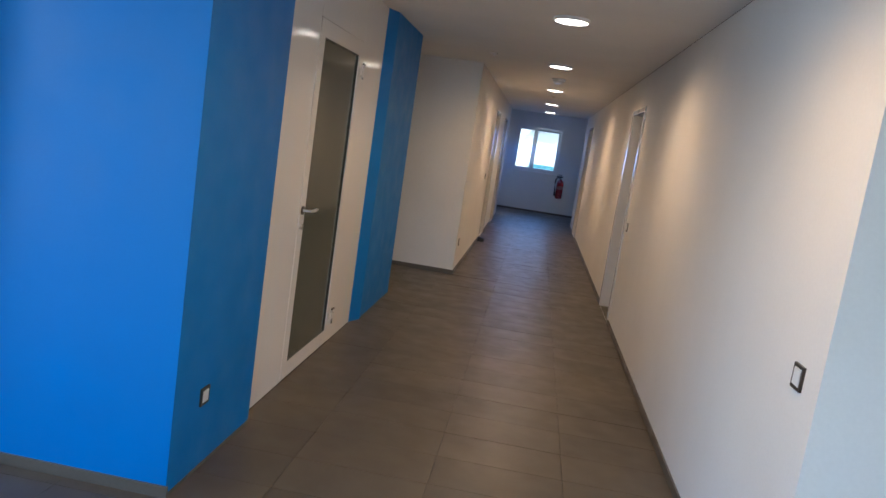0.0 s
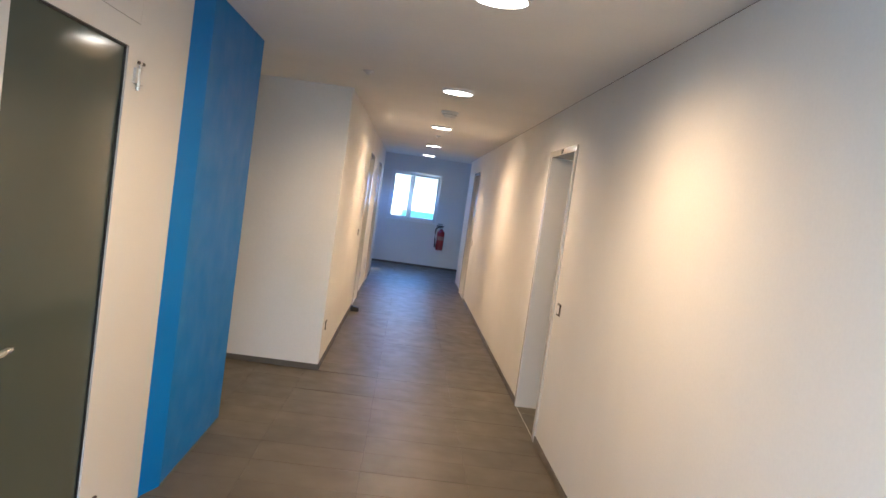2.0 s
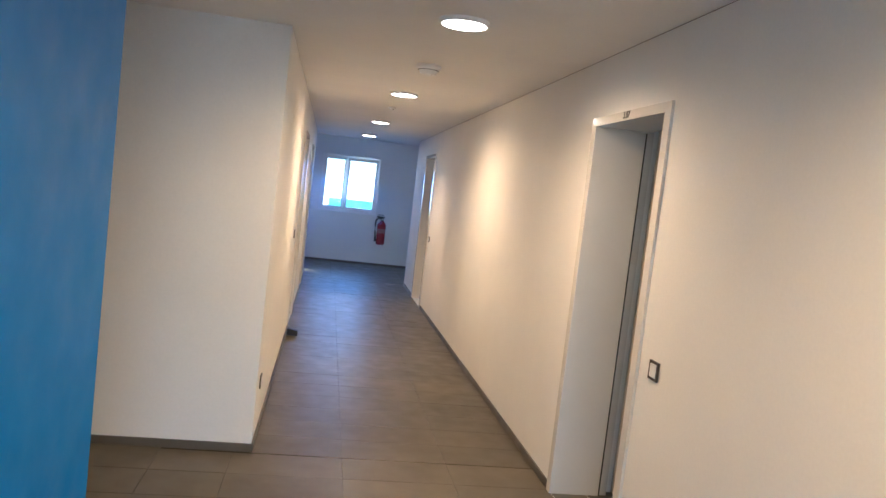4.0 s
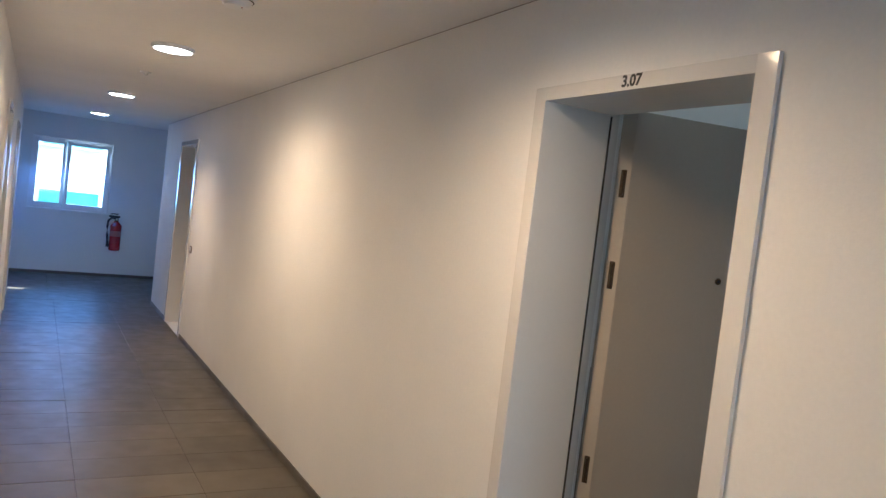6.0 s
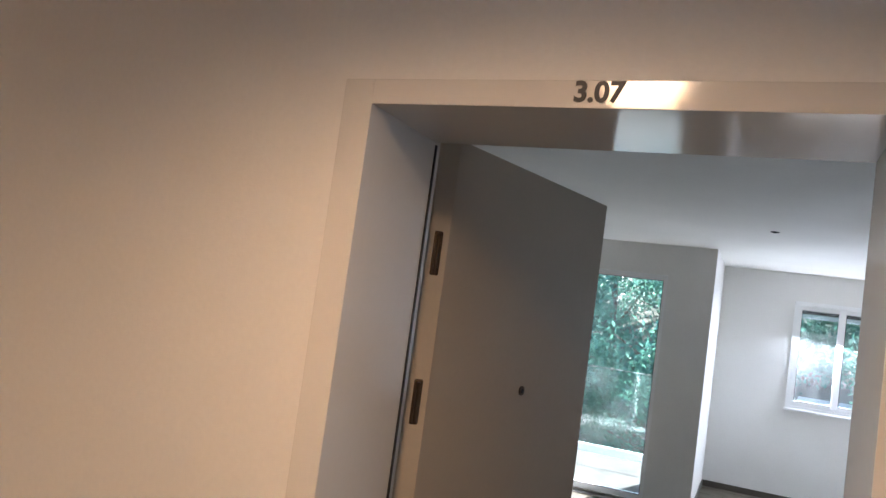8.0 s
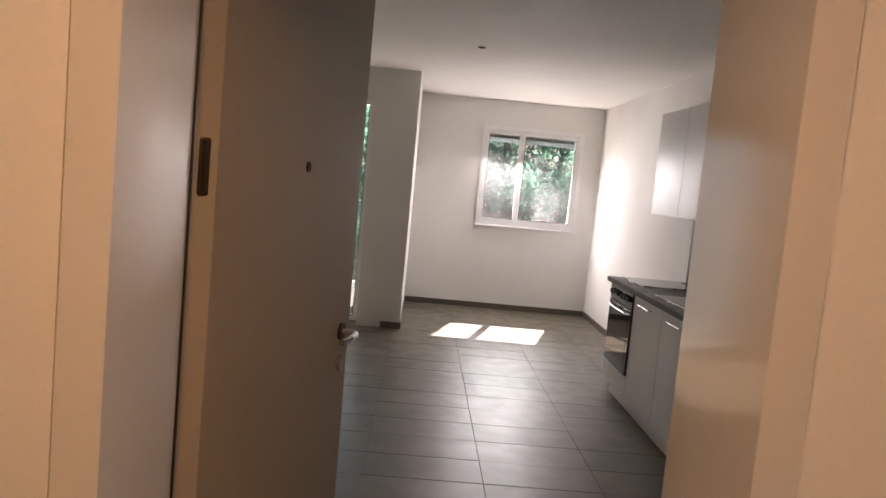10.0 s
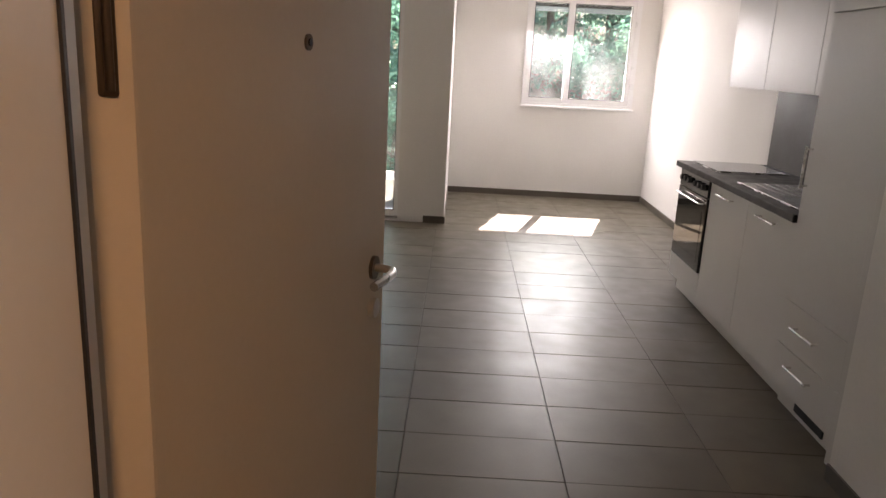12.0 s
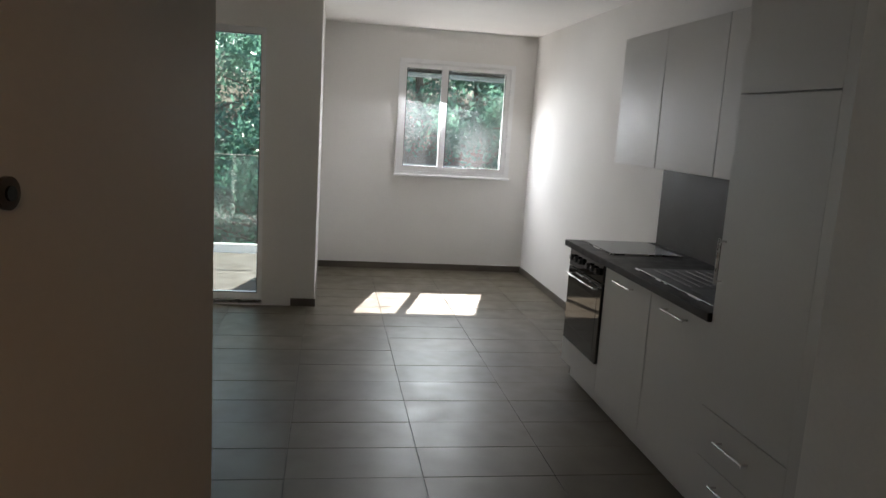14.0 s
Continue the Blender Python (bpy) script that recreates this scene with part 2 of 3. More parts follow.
structure("wall_left", wall_boxes("x", -2.0, -1.738, 8.95, 17.6, -0.004, 2.9, [(12.65, 13.6, 0, 2.15), (15.4, 16.35, 0, 2.15)]), PLASTER, "white plastered corridor wall with recessed doors", "wall")
structure("wall_left_end", box(-2.15, -1.893, 17.6, 20.03, -0.004, 2.9), PLASTER, "white plastered wall near the end window", "wall")
structure("wall_niche_back", box(-4.2, -2.0, 8.95, 9.15, -0.004, 2.9), PLASTER, "white plastered wall closing the niche", "wall")
structure("wall_niche_side", box(-4.2, -4.0, 2.9, 8.95, -0.004, 2.9), PLASTER, "white plastered side wall of the niche", "wall")
structure("wall_blue", box(-3.1, -2.19, 2.93, 3.787, -0.004, CZ + 0.2), BLUE, "bright blue painted wall end", "wall")
structure("wall_lobby_left", box(-6, -3.1, 2.80, 3.0, -0.004, 2.9), PLASTER, "white plastered lobby wall", "wall")
colb, ring = bmesh.new(), [(-2.9, 6.0), (-2.252, 6.0), (-2.19, 6.17), (-2.19, 7.33), (-2.9, 7.33)]
low, top = ([colb.verts.new((x, y, z)) for x, y in ring] for z in (-0.004, CZ + 0.2))
colb.faces.new(low), colb.faces.new(top)
for k in range(5):
    colb.faces.new((low[k], low[(k + 1) % 5], top[(k + 1) % 5], top[k]))
structure("column_blue", colb, BLUE, "blue painted square column on the corridor", "column")
structure("wall_lobby_back", wall_boxes("y", -3.3, -3.0, -6, 3, -0.004, 2.9, [(-3.2, 1.2, 0.65, 2.45)]), PLASTER, "white lobby wall with a wide window", "wall")
structure("wall_lobby_west", wall_boxes("x", -6, -5.8, -3.0, 2.8, -0.004, 2.9, [(-1.6, 2.0, 0.65, 2.45)]), PLASTER, "white plastered lobby side wall", "wall")
structure("wall_lobby_east", box(2.8, 3.0, -3.0, 2.545, -0.004, 2.9), PLASTER, "white plastered lobby side wall", "wall")
structure("ceiling_corridor", box(-6, 0.2, -3.3, 17.45, CZ, CZ + 0.25), CEILING, "white painted corridor ceiling", "ceiling")
structure("ceiling_lobby", box(0.2, 3.0, -3.3, 2.745, CZ, CZ + 0.25), CEILING, "white painted lobby ceiling", "ceiling")
structure("ceiling_corridor_end", box(-2.6, 1.6, 17.45, 20.33, CZ + 0.1, CZ + 0.3), CEILING, "white painted ceiling at the corridor end", "ceiling")

# flat
structure("wall_flat_back", wall_boxes("x", 8.35, 8.68, 5.7, 8.62, -0.3, 2.95, [(6.26, 7.47, 1.085, 2.27)]), PLASTER, "white plastered wall with a double window", "wall")
structure("wall_flat_kitchen", box(0.40, 8.35, 5.7, 6.0, -0.004, 2.9), PLASTER, "white plastered wall behind the kitchen", "wall")
structure("wall_flat_entry", box(0.40, 2.272, 6.0, 6.672, -0.004, RZ), PLASTER, "white plastered wall beside the entrance", "wall")
structure("wall_bay_side", box(6.56, 8.35, 8.30, 8.62, -0.3, 2.9), PLASTER, "white plastered return wall of the window bay", "wall")
structure("wall_balcony", wall_boxes("x", 6.56, 6.86, 8.62, 13.8, -0.3, 2.9, [(8.745, 10.85, 0.035, 2.31)]), PLASTER, "white plastered wall around the balcony door", "wall")
# unseen closing wall, set far out to weaken the bounce near the kitchen
structure("wall_flat_left", box(0.40, 6.56, 13.6, 13.8, -0.004, 2.9), PLASTER, "unseen white plastered wall closing the living room", "wall")
structure("ceiling_flat", wall_boxes("y", 5.7, 8.46, 0.2, 8.6, RZ, RZ + 0.3), CEILING, "white painted flat ceiling", "ceiling")

structure("ceiling_living_room", box(0.2, 6.86, 8.46, 13.8, RZ, RZ + 0.3), CEILING, "white painted living room ceiling", "ceiling")


# skirtings
def skirting(x0, x1, y0, y1, h=0.048):
    structure("baseboard", box(x0, x1, y0, y1, -0.003, h, 0.002), SKIRT, "taupe tile skirting along the wall", "baseboard")


S = 0.011
for y0, y1 in ((2.545, 7.636), (8.634, 14.88), (15.97, 17.25)):
    skirting(-S, 0.0, y0, y1)
skirting(-3.1, -2.19 + S, 2.93 - S, 2.93)
skirting(-2.19, -2.19 + 0.004, 2.93, 3.78, 0.012)
skirting(-2.19, -2.19 + 0.004, 6.17, 7.33, 0.012)
skirting(-4.0, -1.738 + S, 8.95 - S, 8.95)
for y0, y1 in ((8.95, 12.63), (13.62, 15.38), (16.37, 17.6)):
    skirting(-1.738, -1.738 + S, y0, y1)
skirting(-1.893, 1.4, 20.03 - S, 20.03)
skirting(-1.893, -1.893 + S, 17.6, 20.0)
skirting(0.0, 1.4, 17.25, 17.25 + S)
skirting(8.35 - S, 8.35, 6.0, 8.30, 0.068)
skirting(4.9, 8.35, 6.0, 6.0 + S, 0.068)
skirting(6.56, 8.35, 8.30 - S, 8.30, 0.068)
skirting(6.56 - S, 6.56, 8.289, 8.50, 0.068)
skirting(0.40, 2.272, 6.672, 6.672 + S, 0.068)


# ---- doors ----
def door_frame(name, x_face, y0, y1, top, depth, side, label):
    """A lined doorway on a wall in a plane of constant x. side: +1 where the lining goes towards +x."""
    d = empty(name, pose(x_face, y0, 0), label, "door frame", kind="structure")
    w, proud = 0.062, 0.014

    def xs(a, b):
        return (a, b) if side > 0 else (-b, -a)

    L = y1 - y0
    a, b = xs(-proud, depth)
    part("jamb", box(a, b, 0, w, 0, top, 0.0012), JAMB, d)
    part("jamb", box(a, b, L - w, L, 0, top, 0.0012), JAMB, d)
    part("head", box(a, b, w, L - w, top - 0.047, top, 0.0012), JAMB, d)
    a, b = xs(depth, depth + 0.05)
    part("rebate", box(a, b, 0, w - 0.012, 0, top - 0.01), JAMB, d)
    part("rebate", box(a, b, L - w + 0.012, L, 0, top - 0.01), JAMB, d)
    part("rebate", box(a, b, w, L - w, top - 0.035, top - 0.008), JAMB, d)
    return d


def lever(parent, x, y, z, out, along, mat=STEEL, plate=True):
    """Door lever on a plate: out and along are unit vectors in the parent's space."""
    o, a, c = Vector(out), Vector(along), Vector((x, y, z))
    h = part("handle", bent([c, c + o * 0.03, c + o * 0.048 + a * 0.008, c + o * 0.055 + a * 0.03, c + o * 0.055 + a * 0.09, c + o * 0.05 + a * 0.135], 0.0095), mat, parent, "brushed metal lever handle", True)
    rose = rod(c, c + o * 0.008, 0.026, n=24)
    # the rosette's dark metal stands in for a dark reflection on it
    part("rose", rose, DARKMETAL if plate else mat, h, "rosette in dark metal imitating a dark reflection")
    k = c - Vector((0, 0, 0.092))
    part("lock_cylinder", rod(k, k + o * 0.012, 0.022, n=24), mat, parent, "metal lock rosette", True)
    return h


flat_frame = door_frame("door_1", 0.0, 7.642, 8.617, 2.158, 0.285, 1, "white satin door frame lining a deep doorway")
part("seal", box(0.282, 0.289, 0.9095, 0.9155, 0.004, 2.106, 0.001), BLACK, flat_frame, "black rubber door seal")

# open flat door: the leaf's own x runs from hinge to latch, -y is its corridor face
leaf = empty("door_leaf", pose(0.392, 8.550, 0, 0, 0, -12.5), "pale laminate flat door standing open on its hinges", "door")
LW = 0.877
part("panel", box(0.018, LW, -0.002, 0.05, 0.012, 2.148, 0.002), LEAFWHITE, leaf)
hem = bmesh.new()
he = [[hem.verts.new((x, y, z)) for x, y in ((-0.028, 0.034), (-0.024, 0.026), (0.012, -0.003), (0.0175, -0.0035), (0.0175, 0.034))] for z in (0.012, 2.148)]
hem.faces.new(he[0]), hem.faces.new(he[1])
for k in range(5):
    hem.faces.new((he[0][k], he[0][(k + 1) % 5], he[1][(k + 1) % 5], he[1][k]))
part("hinge_edge", hem, LEAFWHITE, leaf)
for hz in (1.875, 1.53, 0.785, 0.445):
    hb = box(-0.013, 0.008, -0.003, 0.006, hz - 0.052, hz + 0.052, 0.004)
    bmesh.ops.rotate(hb, verts=hb.verts, cent=(0, 0, hz), matrix=Matrix.Rotation(radians(-39), 3, "Z"))
    bmesh.ops.translate(hb, verts=hb.verts, vec=(-0.006, 0.010, 0))
    hp = part("hinge", hb, DARKMETAL, leaf, "dark bronze concealed hinge")
    part("hinge_pin", rod((-0.010, 0.008, hz - 0.045), (-0.010, 0.008, hz + 0.045), 0.005), DARKMETAL, hp)
peep = part("peephole", rod((0.452, 0.001, 1.548), (0.452, -0.006, 1.548), 0.013, n=24), DARKMETAL, leaf, "dark metal peephole", True)
part("lens", rod((0.452, -0.005, 1.548), (0.452, -0.008, 1.548), 0.006, n=16), BLACKGLASS, peep)
lever(leaf, 0.80, -0.002, 1.085, (0, -1, 0), (-1, 0, 0), STEEL)
lever(leaf, 0.80, 0.05, 1.085, (0, 1, 0), (-1, 0, 0), STEEL)
part("latch_plate", box(LW - 0.001, LW + 0.001, 0.013, 0.037, 0.95, 1.18), STEEL, leaf, "steel latch plate")


def lettering(name, text, size, m, label):
    cu = bpy.data.curves.new(name, "FONT")
    cu.body, cu.size, cu.extrude, cu.align_x, cu.align_y, cu.shear, cu.offset = text, size, 0.0006, "CENTER", "CENTER", 0.02, 0.0015
    tmp = bpy.data.objects.new(name, cu)
    me = bpy.data.meshes.new_from_object(tmp)
    bpy.data.objects.remove(tmp)
    me.materials.append(INK)
    ob = new(name, me)
    ob.matrix_world = m
    return tagged(ob, label, "door number")


lettering("door_number", "3.07", 0.048, pose(-0.0150, 8.138, 2.1365, 90, 0, -90), "black flat number 3.07 on the door frame")


# closed flat doors further along
def closed_door(name, x_face, y0, y1, top, side, label):
    d = door_frame(name, x_face, y0, y1, top, 0.2, side, label)
    L = y1 - y0
    a, b = (0.205, 0.25) if side > 0 else (-0.25, -0.205)
    lf = part("leaf", box(a, b, 0.062, L - 0.062, 0.008, top - 0.05, 0.002), LEAFWHITE, d, "pale laminate door leaf")
    face = a if side > 0 else b
    lever(lf, face, L - 0.14, 1.06, (-side, 0, 0), (0, -1, 0))


closed_door("door_2", 0.0, 14.9, 15.95, 2.2, 1, "white door frame with a closed pale door")
closed_door("door_3", -1.738, 12.65, 13.6, 2.15, -1, "white door frame with a closed pale door")
closed_door("door_4", -1.738, 15.4, 16.35, 2.15, -1, "white door frame with a closed pale door")

# white service panel with a glazed door
pan = empty("door_5", pose(-2.245, 3.787, 0), "white lacquered panel wall with a grey glass door", "door", kind="structure")
PL = 6.03 - 3.787
d0, d1 = 4.40 - 3.787, 5.405 - 3.787
part("panel", box(-0.06, 0.0, 0.0, d0 - 0.003, 0.0, CZ - 0.002), LACQUER, pan)
part("panel", box(-0.06, 0.0, d1 + 0.003, PL, 0.0, CZ - 0.002), LACQUER, pan)
part("panel", box(-0.06, 0.0, d0, d1, 2.143, CZ - 0.002), LACQUER, pan)
part("backing", box(-0.16, -0.062, 0, PL, 0, CZ - 0.002), BLACK, pan)
g0, g1 = 4.492 - 3.787, 5.305 - 3.787
gl = part("leaf", wall_boxes("x", -0.055, 0.004, d0, d1, 0.008, 2.139, [(g0, g1, 0.10, 2.042)]), LACQUER, pan, "white lacquered door leaf frame")
part("glass", box(-0.035, -0.012, g0 + 0.004, g1 - 0.004, 0.104, 2.038), GREYGLASS, gl, "opaque dark grey glass")
part("seal", wall_boxes("x", -0.03, -0.004, g0 - 0.0005, g1 + 0.0005, 0.0995, 2.0425, [(g0 + 0.006, g1 - 0.006, 0.106, 2.036)]), BLACK, gl, "black glazing seal")
lever(gl, 0.004, d0 + 0.04, 1.045, (1, 0, 0), (0, 1, 0))
for hz in (1.945, 0.19):
    hb = part("hinge", box(0.0, 0.016, d1 - 0.035, d1 + 0.055, hz - 0.03, hz + 0.03, 0.004), LACQUER, pan, "white door hinge")
    part("hinge_pin", rod((0.014, d1, hz - 0.055), (0.014, d1, hz + 0.055), 0.008), STEEL, hb)
    part("hinge_cap", box(0.006, 0.019, d1 - 0.012, d1 + 0.045, hz + 0.045, hz + 0.058, 0.003), DARKMETAL, hb, "dark hinge cap")


# ---- windows ----
def window_sash(parent, L, H, w, mat=UPVC, depth=0.06, glazing=PANE):
    """A glazed sash from (0,0) to (L,H) in its parent's y and z."""
    s = part("sash", wall_boxes("x", 0, depth, 0, L, 0, H, [(w, L - w, w, H - w)]), mat, parent)
    p = part("pane", box(depth * 0.4, depth * 0.4 + 0.006, w - 0.006, L - w + 0.006, w - 0.006, H - w + 0.006), glazing, s, "clear window glass")
    p.visible_shadow = False
    part("gasket", wall_boxes("x", -0.0015, 0.004, w - 0.004, L - w + 0.004, w - 0.004, H - w + 0.004, [(w + 0.002, L - w - 0.002, w + 0.002, H - w - 0.002)]), BLACK, s, "dark glazing gasket")
    return s


def slat_run(parent, x, y0, y1, z, n, pitch, mat):
    for i in range(n):
        part("slat", box(x - 0.006, x + 0.006, y0, y1, z - i * pitch - pitch * 0.82, z - i * pitch, 0.002), mat, parent)


w1 = empty("window_1", pose(8.35, 6.225, 1.055), "white double casement window with raised roller shutter", "window", kind="structure")
part("architrave", wall_boxes("x", -0.018, 0.0, 0, 1.275, 0, 1.245, [(0.05, 1.225, 0.045, 1.2)]), UPVC, w1)
part("window_frame", wall_boxes("x", -0.004, 0.075, 0.03, 1.245, 0.025, 1.22, [(0.075, 1.20, 0.06, 1.19)]), UPVC, w1)
sh1 = window_sash(w1, 0.72, 1.13, 0.045)
sh1.location = (-0.012, 0.062, 0.028 + 0.03)
sh2 = window_sash(w1, 0.48, 1.13, 0.045)
sh2.location = (-0.014, 0.755, 0.028 + 0.03)
part("mullion", box(-0.022, 0.03, 0.752, 0.812, 0.06, 1.19, 0.004), UPVC, w1)
part("sill", box(-0.03, 0.0, -0.01, 1.285, -0.012, 0.012, 0.004), UPVC, w1)
bl = part("roller_shutter", box(0.10, 0.13, 0.06, 1.21, 1.112, 1.20), BLACK, w1, "dark raised roller shutter edge")
slat_run(bl, 0.15, 0.06, 1.21, 1.125, 3, 0.022, CONCRETE)
part("handle", bent([(-0.022, 0.782, 0.5), (-0.05, 0.782, 0.5), (-0.055, 0.782, 0.515), (-0.055, 0.782, 0.60)], 0.008), UPVC, w1, "white window handle", True)

w2 = empty("window_2", pose(6.56, 8.745, 0.035), "tall white glazed balcony door with fixed pane", "balcony door", kind="structure")
part("window_frame", wall_boxes("x", 0.05, 0.12, 0.0, 2.105, 0.0, 2.275, [(0.03, 0.86, 0.055, 2.245), (0.90, 2.07, 0.055, 2.245)]), UPVC, w2)
b1 = window_sash(w2, 0.86, 2.22, 0.035, glazing=CLEARPANE)
b1.location = (0.045, 0.012, 0.03)
b2 = window_sash(w2, 1.19, 2.22, 0.06, glazing=CLEARPANE)
b2.location, b2.rotation_euler = (0.045 - 1.17 * math.sin(radians(17)), 0.89 + 1.17 * (1 - math.cos(radians(17))), 0.03), (0, 0, radians(-17))
part("sill", box(0.0, 0.30, 0.0, 2.105, -0.02, 0.008, 0.003), STEEL, w2, "metal threshold strip")
part("handle", bent([(0.0, 0.03, 1.0), (-0.035, 0.03, 1.0), (-0.043, 0.03, 1.015), (-0.043, 0.03, 1.12)], 0.009), STEEL, b2, "metal door handle", True)

w3 = empty("window_3", pose(-1.62, 20.03, 1.06, 0, 0, 90), "white corridor window with one sash tilted inwards", "window", kind="structure")
part("window_frame", wall_boxes("x", 0.06, 0.13, -1.18, 0.0, 0.0, 1.15, [(-1.14, -0.04, 0.04, 1.11)]), UPVC, w3)
c1 = window_sash(w3, 0.46, 1.07, 0.05)
c1.location = (0.05, -0.50, 0.04)
c2 = window_sash(w3, 0.64, 1.07, 0.05)
c2.location, c2.rotation_euler = (0.045, -1.145, 0.04), (0, radians(-6), 0)
part("sill", box(-0.02, 0.06, -1.20, 0.02, -0.02, 0.0, 0.004), UPVC, w3)

w4 = empty("window_4", pose(-3.2, -3.0, 0.65, 0, 0, 0), "wide lobby window behind the corridor", "window", kind="structure")
part("window_frame", wall_boxes("y", -0.14, -0.06, 0, 4.4, 0, 1.8, [(0.06, 2.17, 0.06, 1.74), (2.23, 4.34, 0.06, 1.74)]), UPVC, w4)


# unseen opening, added so that the side fill has somewhere to come from
w5 = empty("window_5", pose(-5.8, -1.6, 0.65), "unseen side window added to daylight the lobby", "window", kind="structure")
part("window_frame", wall_boxes("x", -0.14, -0.06, 0, 3.6, 0, 1.8, [(0.06, 1.77, 0.06, 1.74), (1.83, 3.54, 0.06, 1.74)]), UPVC, w5)


# ---- corridor things ----
def downlight(y):
    d = empty("ceiling_light", pose(-0.87, y, CZ), "round white flush ceiling light, switched on", "ceiling light", "corridor ceiling lights")
    ring = bmesh.new()
    bmesh.ops.create_circle(ring, segments=40, radius=0.125)
    inner = bmesh.ops.extrude_edge_only(ring, edges=list(ring.edges))
    iv = [v for v in inner["geom"] if isinstance(v, bmesh.types.BMVert)]
    bmesh.ops.translate(ring, verts=iv, vec=(0, 0, -0.022))
    low = bmesh.ops.extrude_edge_only(ring, edges=[e for e in inner["geom"] if isinstance(e, bmesh.types.BMEdge)])
    lv = [v for v in low["geom"] if isinstance(v, bmesh.types.BMVert)]
    bmesh.ops.scale(ring, verts=lv, vec=(0.88, 0.88, 1))
    part("rim", ring, UPVC, d, "white metal rim")
    part("diffuser", rod((0, 0, -0.005), (0, 0, -0.019), 0.11, n=40), DIFFUSER, d, "glowing opal diffuser")
    return d


for ly in LAMP_YS:
    downlight(ly)


def smoke_detector(x, y, z):
    d = empty("smoke_detector", pose(x, y, z), "white round smoke detector on the ceiling", "smoke detector")
    part("base", rod((0, 0, 0), (0, 0, -0.02), 0.085, n=32), UPVC, d)
    part("cover", rod((0, 0, -0.02), (0, 0, -0.06), 0.075, 0.05, n=32), UPVC, d, smooth=True)
    part("sensor_slot", rod((0, 0, -0.032), (0, 0, -0.034), 0.0715, n=32), BLACK, d)
    part("indicator", rod((0.02, -0.02, -0.058), (0.02, -0.02, -0.063), 0.003, n=10), RED, d)


smoke_detector(-0.86, 9.62, CZ)


def ceiling_sensor(x, y):
    d = empty("ceiling_sensor", pose(x, y, CZ), "small white ceiling sensor", "sensor", "ceiling sensors")
    part("plate", rod((0, 0, 0), (0, 0, -0.012), 0.042, 0.038, 24), UPVC, d)
    part("eye", rod((0, 0, -0.012), (0, 0, -0.03), 0.02, 0.012, 16), SWITCHWHITE, d, smooth=True)


ceiling_sensor(-1.55, 7.9)
ceiling_sensor(-0.87, 12.49)
# grey strip draws the crack and the crease's shading as colour
structure("trim", box(-0.002, 0.0, 2.545, 17.25, CZ - 0.003, CZ), material("grey_crease_shading", (0.3, 0.28, 0.25), 0.9), "thin grey strip for the shaded crack below the ceiling", "ceiling joint")


def wall_switch(m, label, w=0.082):
    """Flat in its own yz plane, facing -x."""
    d = empty("light_switch", m, label, "light switch")
    h = w / 2
    part("frame", wall_boxes("x", -0.009, 0.0, -h, h, -h, h, [(-h + 0.011, h - 0.011, -h + 0.011, h - 0.011)]), SWITCHFRAME, d, "dark bronze frame")
    part("rocker", box(-0.011, -0.001, -h + 0.0125, h - 0.0125, -h + 0.0125, h - 0.0125, 0.002), SWITCHWHITE, d, "white rocker")


wall_switch(pose(0, 7.488, 0.998), "square dark-framed light switch beside the flat door")
wall_switch(pose(0, 2.712, 0.992), "square dark-framed light switch at the wall corner")
wall_switch(pose(0, 14.73, 1.0), "small dark-framed switch beside a corridor door", 0.075)
wall_switch(pose(-2.19, 3.206, 0.338, 0, 0, 180), "square dark-framed socket on the blue wall", 0.078)
wall_switch(pose(-1.738, 9.2, 0.36, 0, 0, 180), "dark-framed socket low on the corridor wall", 0.08)
wall_switch(pose(-1.738, 12.1, 1.08, 0, 0, 180), "dark-framed switch beside a recessed door", 0.08)

stop = empty("door_stop", pose(-1.66, 12.35, 0), "black rubber wedge door stop on the floor", "door stop")
sbm = box(-0.06, 0.05, -0.035, 0.035, 0.0, 0.075, 0.006)
for v in sbm.verts:
    if v.co.z > 0.05 and v.co.x > 0:
        v.co.z = 0.055
part("wedge", sbm, BLACK, stop)

fe = empty("fire_extinguisher", pose(-0.29, 19.93, 0.46), "red fire extinguisher hung on the end wall", "fire extinguisher")
cyl = rod((0, 0, 0.02), (0, 0, 0.42), 0.088, n=28)
rod((0, 0, 0.42), (0, 0, 0.49), 0.088, 0.032, 28, cyl)
rod((0, 0, 0.0), (0, 0, 0.02), 0.074, 0.088, 28, cyl)
part("cylinder", cyl, RED, fe, "red enamelled cylinder", True)
part("label", rod((0, -0.0015, 0.24), (0, -0.0015, 0.33), 0.0885, n=28), CREAM_DULL, fe, "faded instruction label band", True)
part("valve", rod((0, 0, 0.49), (0, 0, 0.56), 0.028), BLACK, fe)
part("grip", box(-0.12, 0.05, -0.018, 0.018, 0.555, 0.585, 0.006), BLACK, fe, "black squeeze grip")
part("lever", box(-0.10, 0.02, -0.014, 0.014, 0.605, 0.62, 0.005), BLACK, fe, "black release lever")
part("gauge", rod((0.0, -0.026, 0.525), (0.0, -0.04, 0.525), 0.018, n=18), CREAM, fe, "round pressure gauge", True)
part("hose", bent([(-0.02, 0, 0.535), (-0.08, -0.02, 0.545), (-0.125, -0.03, 0.50), (-0.135, -0.03, 0.40), (-0.128, -0.03, 0.26), (-0.115, -0.03, 0.14)], 0.017), BLACK, fe, "black rubber hose", True)
part("nozzle", rod((-0.115, -0.03, 0.15), (-0.110, -0.03, 0.06), 0.019, 0.025), BLACK, fe, "black discharge nozzle", True)
